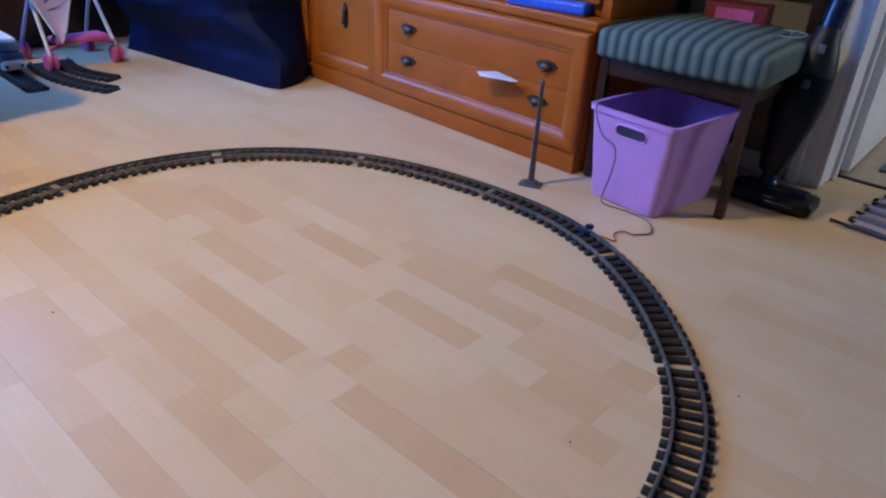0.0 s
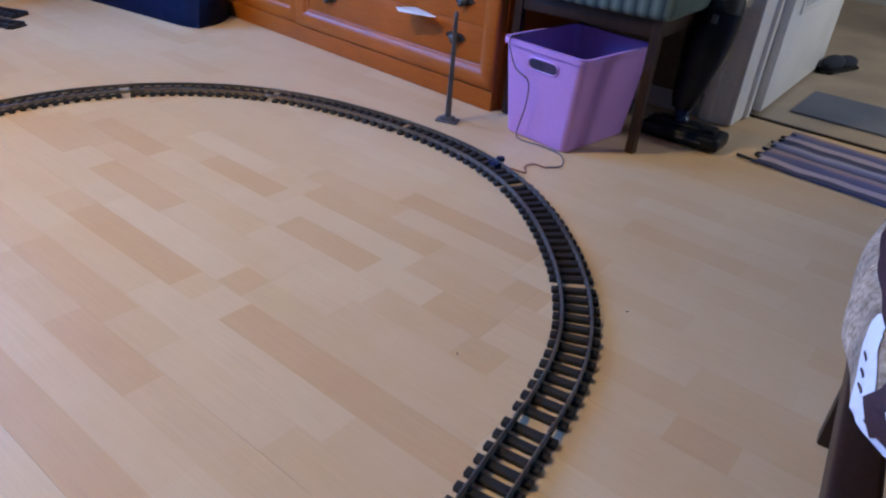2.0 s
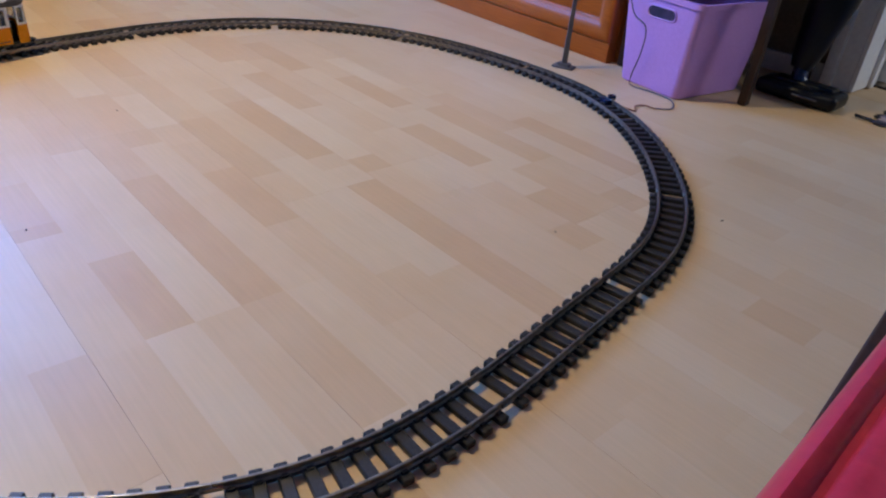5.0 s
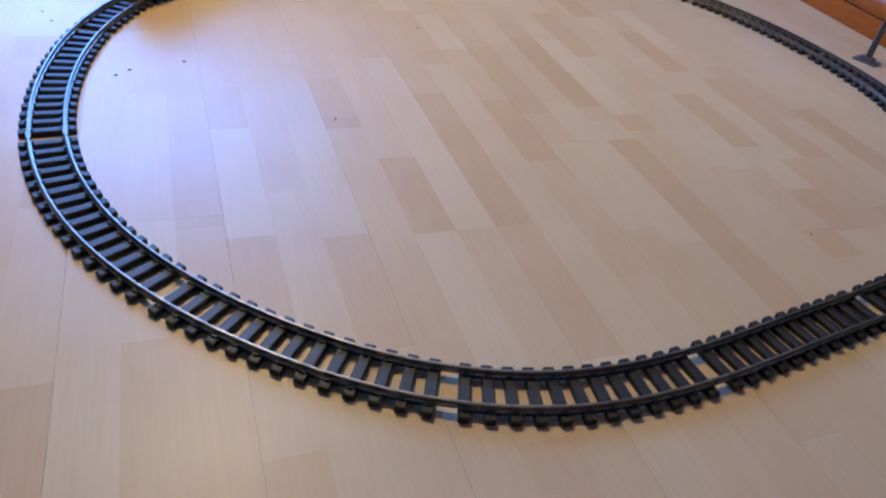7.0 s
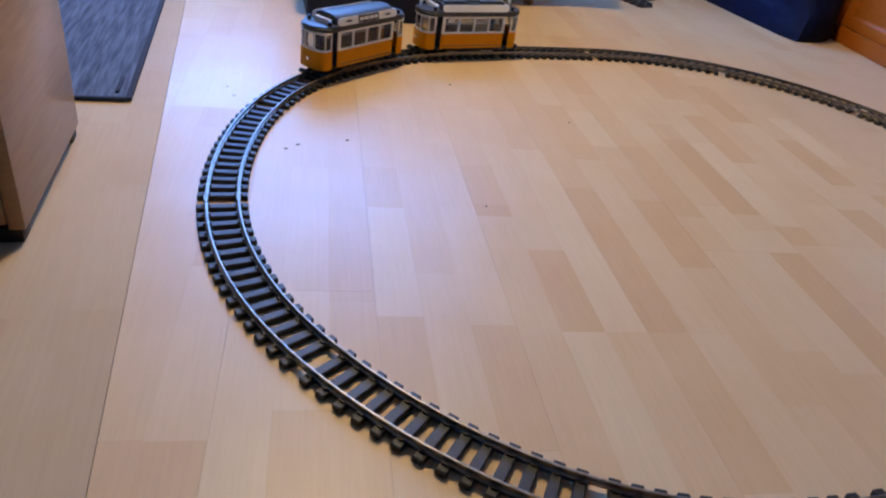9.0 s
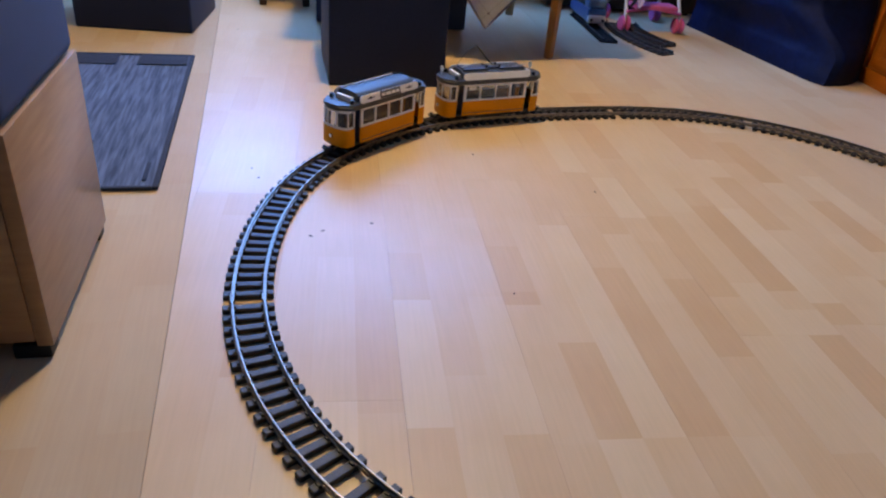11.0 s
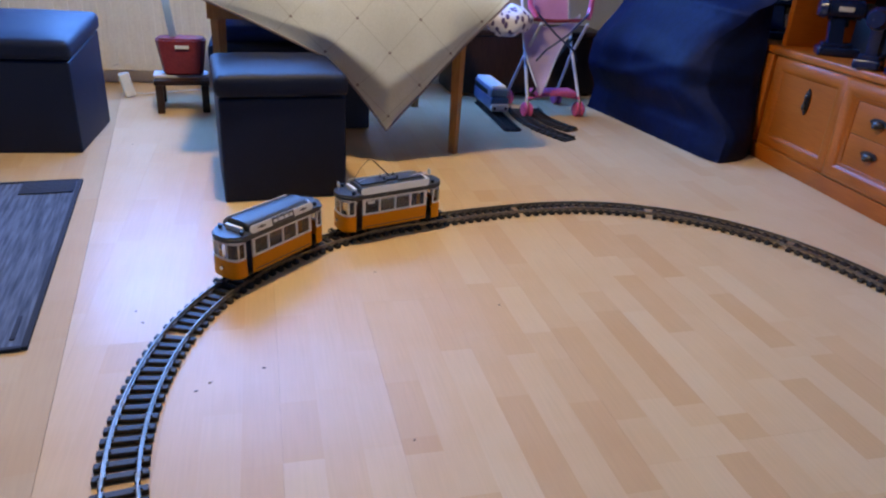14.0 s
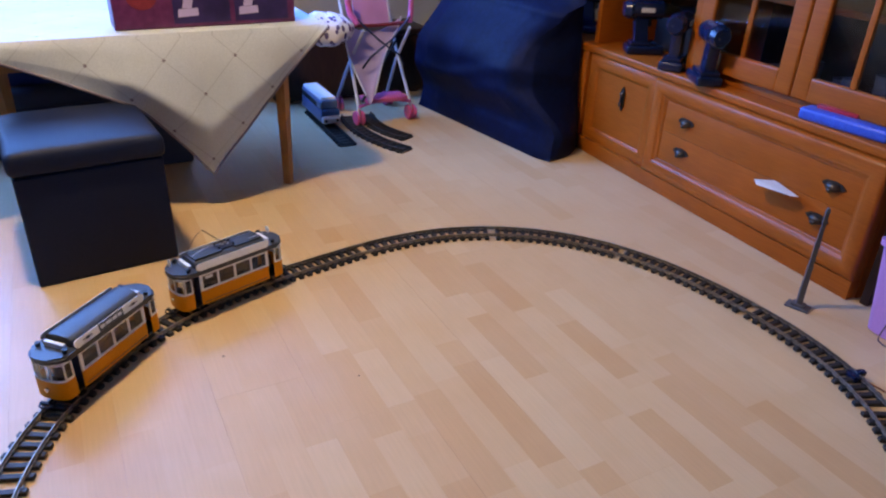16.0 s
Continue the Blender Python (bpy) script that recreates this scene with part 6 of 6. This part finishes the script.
# ---- toys by the armchair ----
# dark block added to fill the unidentified dark area behind the stroller
chest = thing("low_dark_block", (-3.335, 1.22, 0), "low dark block added against the wall behind the stroller", "chest")
part("body", box(0.27, 0.80, 0.285, (0, 0, 0.012), 0.008, 2), DARK_WOOD, chest)
part("lid", box(0.29, 0.82, 0.028, (0, 0, 0.299), 0.009, 3), DARK_WOOD, chest)
for y in (-0.34, 0.34):
    part("foot", box(0.22, 0.05, 0.014, (0, y, 0), 0.003), DARK_WOOD, chest)
st = thing("doll_stroller", (-2.82, 1.205, 0), "toy stroller with lavender seat, pale tubes and pink wheels", "toy stroller", rz=2)
for y in (-0.13, 0.13):
    for x in (0.03, -0.22):
        for s2 in (-0.013, 0.013):
            part("wheel", joined(rod((x, y + s2 - 0.006, 0.034), (x, y + s2 + 0.006, 0.034), 0.034, seg=22, bevel=0.004)), PINK, st, "pink wheel")
        part("fork", tube([(x, y, 0.034), (x, y, 0.075)], 0.006, 8), WHITE_TUBE, st)
    part("frame_tube", tube([(0.03, y, 0.07), (-0.10, y * 0.9, 0.30), (-0.20, y * 0.9, 0.52)], 0.0075, 8), WHITE_TUBE, st, "pale metal tube")
    part("frame_tube", tube([(-0.22, y, 0.07), (-0.10, y * 0.9, 0.25), (0.05, y * 0.85, 0.42)], 0.0075, 8), WHITE_TUBE, st, "pale metal tube")
    part("arm", tube([(0.02, y * 0.95, 0.44), (-0.01, y * 1.12, 0.48), (-0.02, y * 1.16, 0.53), (-0.05, y * 1.05, 0.565)], 0.013, 8), PINK, st, "pink armrest")
part("cross_bar", tube([(0.03, -0.13, 0.085), (0.0, 0.0, 0.10), (0.03, 0.13, 0.085)], 0.007, 8), PINK, st)
part("cross_bar", tube([(0.04, -0.12, 0.11), (-0.10, 0.12, 0.34)], 0.006, 8), BLACK, st)
part("foot_rest", box(0.10, 0.20, 0.02, (0.01, 0.0, 0.10), 0.006), PINK, st)


def sling_at(u, v):
    """The hanging cloth seat: u up from its low front end, v across."""
    w = 0.04 + 0.215 * min(u * 1.25, 1) ** 0.9
    return Vector((0.09 - 0.16 * u - 0.05 * math.sin(math.pi * u), -0.10 * (1 - u) + (v - 0.5) * w, 0.15 + 0.28 * u ** 0.9 + 0.03 * u * (v - 0.5) - 0.04 * math.sin(math.pi * v)))


part("seat_sling", sheet(20, 12, lambda u, v: sling_at(u, v), 0.003), LAVENDER, st, "lavender cloth seat")
for e in (-1, 1):
    part("piping", tube([sling_at(k / 12, 0.5 + 0.5 * e) + Vector((0.002, 0, 0.002)) for k in range(13)], 0.0045, 6), WHITE_TUBE, st, "white edging")
    part("strap", tube([(0.02, e * 0.125, 0.46), (0.035, e * 0.03, 0.37), (0.03, -e * 0.07, 0.30), (0.01, -e * 0.10, 0.25)], 0.005, 6), TRIM_BLUE, st, "dark blue strap")
part("cross_bar", tube([(-0.03, -0.125, 0.425), (-0.06, 0.0, 0.415), (-0.03, 0.125, 0.425)], 0.008, 8), DARK_RED, st, "dark red bar")
part("backrest", sheet(14, 10, lambda u, v: Vector((-0.10 - 0.06 * u, (v - 0.5) * 0.17, 0.42 + 0.20 * u - 0.02 * math.sin(math.pi * v))), 0.003), LAVENDER_PINK, st, "pinkish lavender cloth back")
part("back_edge", tube([(-0.10 - 0.06 * u, 0.086, 0.42 + 0.20 * u) for u in (0, 0.5, 1.0)], 0.005, 6), WHITE_TUBE, st, "white edging")
pil = ball(0.1, (0, 0, 0), (0.9, 1.15, 0.62), 40, 26)
for v in pil.verts:
    v.co = wobble(wobble(v.co, 9, 0.022, 1.0), 24, 0.009, 4.0)
solo("patterned_blanket", pil, FLOWERED, (-2.84, 0.955, 0.418), "white patterned blanket bundled against the stroller", "blanket")

def loose_track(pts, label):
    """A loose piece of track lying on the floor along a bent line."""
    n = 12
    c = Vector(pts[0]).lerp(Vector(pts[2]), 0.5)
    t0 = thing("track_section", (c.x, c.y, 0), label, "toy track", group="loose toy track")
    path = []
    for i in range(n + 1):
        t = i / n
        p = Vector(pts[0]) * (1 - t) ** 2 + Vector(pts[1]) * 2 * t * (1 - t) + Vector(pts[2]) * t * t
        path.append(Vector((p.x - c.x, p.y - c.y, 0)))
    for side in (-1, 1):
        line = []
        for i, p in enumerate(path):
            d = (path[min(i + 1, n)] - path[max(i - 1, 0)]).normalized()
            line.append(p + Vector((-d.y, d.x, 0)) * side * GAUGE / 2 + Vector((0, 0, 0.0135)))
        part("rail", tube(line, 0.0040, 6), SLEEPER, t0, "dark dull rail")
    edge = []
    for i, p in enumerate(path):
        d = (path[min(i + 1, n)] - path[max(i - 1, 0)]).normalized()
        edge.append((p, Vector((-d.y, d.x, 0)) * 0.034))
    part("bed", prism([(p + w).to_2d() for p, w in edge] + [(p - w).to_2d() for p, w in edge[::-1]], 0.0005, 0.006), SLEEPER, t0)
    m = 15
    for k in range(m):
        t = (k + 0.5) / m * n
        i = int(t)
        p = path[i].lerp(path[min(i + 1, n)], t - i)
        d = (path[min(i + 1, n)] - path[i]).normalized()
        part("sleeper", SLEEPER_MESH, None, t0, "", Matrix.Translation(p) @ Matrix.Rotation(math.atan2(d.y, d.x) + math.pi / 2, 4, "Z"))
    return t0


loose_track(((-3.06, 0.945), (-2.80, 0.94), (-2.54, 0.93)), "straight piece of dark toy track under the toy tram")
loose_track(((-2.92, 1.07), (-2.64, 1.00), (-2.39, 1.13)), "curved piece of dark toy track lying loose")
loose_track(((-2.92, 1.16), (-2.72, 1.10), (-2.53, 1.20)), "curved piece of dark toy track beside the stroller")
tt = thing("toy_railcar", (-2.93, 0.945, 0), "white and blue toy railcar on a loose piece of track", "toy train", rz=-1)
part("body", box(0.30, 0.086, 0.060, (0, 0, 0.028), 0.012, 3), TOY_BLUE, tt)
part("cab", box(0.285, 0.082, 0.044, (-0.008, 0, 0.082), 0.014, 4), TOY_PALE, tt, "pale blue upper body")
part("roof", box(0.265, 0.070, 0.020, (-0.012, 0, 0.116), 0.009, 3), CREAM, tt, "white roof")
part("nose", box(0.040, 0.084, 0.036, (0.140, 0, 0.026), 0.014, 3), CREAM, tt, "white nose")
part("windscreen", box(0.008, 0.066, 0.046, (0.135, 0, 0.066), 0.004, 2, Matrix.Rotation(radians(-12), 4, "Y")), TOOL_BLUE, tt, "dark blue windscreen")
for y in (-1, 1):
    part("window_band", box(0.21, 0.003, 0.022, (-0.03, y * 0.0415, 0.088), 0.001, 1), BLACK, tt, "dark window band")
for y in (-0.026, 0.026):
    part("headlamp", rod((0.159, y, 0.042), (0.163, y, 0.042), 0.006), BLACK, tt)
for x in (-0.09, 0.09):
    part("bogie", box(0.06, 0.06, 0.014, (x, 0, 0.0172), 0.003), BLACK, tt)

# ---- crumbs ----
rng = random.Random(4)
for x, y in ((-1.10, 0.407), (-0.086, 1.119), (-0.228, 0.818), (-0.895, -0.214), (-0.928, -0.118), (-0.873, -0.237), (-2.42, -0.563), (-0.678, 0.123), (-1.30, 0.15), (-1.13, -0.36), (-1.18, -0.38)):
    c = ball(0.0018, (0, 0, 0.0010), (1.3 + rng.random(), 0.8, 0.55), 10, 7)
    for v in c.verts:
        v.co = wobble(v.co, 400, 0.0010, x)
        v.co.z = max(v.co.z, 0.0003)
    solo("crumb", c, CRUMB, (x, y, 0.0), "small dark crumb lying on the floor", "crumb", rz=rng.random() * 360, group="crumbs on the floor")

# ---- floor boards ----
BW, BL = 0.193, 1.29
LINE0 = 0.487
# strips counted from LINE0: strip, start, end, tone (0 dark and reddish, 1 pale)
KNOWN = ((2, -1.04, -0.69, 0.03), (2, -0.63, -0.555, 0.95), (2, -0.5545, -0.385, 0.05), (3, -1.03, -0.65, 1.0), (4, -1.205, -0.93, 0.08),
         (7, -1.08, -0.84, 0.05), (8, -0.80, -0.45, 0.12), (7, -0.80, -0.45, 0.92), (6, -0.73, -0.50, 0.12), (5, -1.56, -1.30, 0.15),
         (6, -1.45, -1.18, 0.02), (-1, -0.73, -0.50, 0.06), (0, -0.985, -0.67, 0.15), (-3, -0.768, -0.33, 0.06), (-4, -0.60, -0.33, 0.98),
         (-5, -0.54, -0.33, 0.1), (-6, -0.685, -0.645, 0.0), (-9, -0.66, -0.36, 0.95), (-10, -0.66, -0.39, 0.15), (-2, -1.21, -0.90, 0.2),
         (9, -0.864, -0.60, 0.2), (8, -0.28, -0.20, 0.05), (5, -0.24, -0.165, 0.1), (6, -0.352, -0.227, 0.1), (6, 0.085, 0.18, 0.08))
JOINTS = {0: -0.555, -3: -0.12, 3: -0.30, -6: -0.40}


def strip_blocks(x0, x1, k, rng):
    """Blocks (start, end, tone) of one strip of a board, with the known ones in their places."""
    marks = sorted(m[1:] for m in KNOWN if k is not None and m[0] == k and m[2] > x0 and m[1] < x1)
    out, x = [], x0
    for a, b, tone in marks + [(x1, x1, 0)]:
        a, b = max(a, x0), min(b, x1)
        while a - x > 1e-6:
            e = x + (rng.uniform(0.24, 0.44) if x > x0 else rng.uniform(0.08, 0.34))
            if e > a - 0.07:
                e = a
            out.append((x, e, min(max(rng.gauss(0.56, 0.24), 0.02), 0.98)))
            x = e
        if b > x:
            out.append((x, b, tone))
            x = b
    return out


def board_mesh(x0, x1, row, rng, width=BW):
    """One laminate board: three strips of staggered blocks, each its own face and tone, and the board's edges. row counts boards from LINE0."""
    vs, fs, tones = [], [], []
    g, length = 0.00014, x1 - x0
    for j in range(3):
        y0, y1 = g + j * (width - 2 * g) / 3, g + (j + 1) * (width - 2 * g) / 3
        for a, b, tone in strip_blocks(x0, x1, None if row is None else row * 3 + j, rng):
            a, b = max(a - x0, g), min(b - x0, length - g)
            i = len(vs)
            vs += [(a, y0, 0), (b, y0, 0), (b, y1, 0), (a, y1, 0)]
            fs.append((i, i + 1, i + 2, i + 3))
            tones.append(tone)
    i = len(vs)
    w = width - g
    vs += [(g, g, 0), (length - g, g, 0), (length - g, w, 0), (g, w, 0), (g, g, -0.004), (length - g, g, -0.004), (length - g, w, -0.004), (g, w, -0.004)]
    fs += [(i, i + 4, i + 5, i + 1), (i + 1, i + 5, i + 6, i + 2), (i + 2, i + 6, i + 7, i + 3), (i + 3, i + 7, i + 4, i)]
    tones += [0.0] * 4
    me = bpy.data.meshes.new("board")
    me.from_pydata(vs, [], fs)
    me.attributes.new("tone", "FLOAT", "FACE").data.foreach_set("value", tones)
    return me


def lay_board(me, mat, m):
    me.materials.append(mat)
    ob = new("board", me)
    ob.parent = floor
    ob.matrix_local = m


# along a slanting joint the south floor is coloured darker, as less light reaches it
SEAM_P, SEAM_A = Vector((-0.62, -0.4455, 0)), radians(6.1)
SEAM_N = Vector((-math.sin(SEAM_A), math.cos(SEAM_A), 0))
brng = random.Random(11)
for row in range(-8, 10):
    y = LINE0 + row * BW
    joint = JOINTS.get(row, brng.uniform(0, BL))
    x = joint - BL * math.ceil((joint - X0) / BL)
    while x < X1:
        a, b = max(x, X0), min(x + BL, X1)
        x += BL
        if b - a < 0.01 or max((Vector((q, y + BW, 0)) - SEAM_P).dot(SEAM_N) for q in (a, b)) < 0.002:
            continue
        me = board_mesh(a, b, row, brng, min(BW, Y1 + 0.158 - y))
        if min((Vector((q, y, 0)) - SEAM_P).dot(SEAM_N) for q in (a, b)) < 0.001:
            bm = bmesh.new()
            bm.from_mesh(me)
            bmesh.ops.bisect_plane(bm, geom=bm.verts[:] + bm.edges[:] + bm.faces[:], plane_co=SEAM_P + SEAM_N * 0.0007 - Vector((a, y, 0)), plane_no=SEAM_N, clear_inner=True)
            bm.to_mesh(me)
            bm.free()
        lay_board(me, FLOOR, Matrix.Translation((a, y, 0)))
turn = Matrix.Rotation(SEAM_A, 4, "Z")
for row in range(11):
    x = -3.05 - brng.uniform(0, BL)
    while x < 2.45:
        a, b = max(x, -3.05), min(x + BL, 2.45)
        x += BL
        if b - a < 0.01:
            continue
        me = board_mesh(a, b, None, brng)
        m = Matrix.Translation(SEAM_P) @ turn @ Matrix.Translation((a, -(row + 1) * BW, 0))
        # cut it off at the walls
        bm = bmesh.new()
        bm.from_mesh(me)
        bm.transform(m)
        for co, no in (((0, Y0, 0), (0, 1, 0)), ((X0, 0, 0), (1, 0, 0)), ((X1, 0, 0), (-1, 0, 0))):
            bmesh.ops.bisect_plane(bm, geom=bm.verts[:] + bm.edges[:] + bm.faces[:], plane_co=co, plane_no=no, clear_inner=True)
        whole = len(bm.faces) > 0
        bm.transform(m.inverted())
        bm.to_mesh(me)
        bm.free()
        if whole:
            lay_board(me, DIM_FLOOR, m)
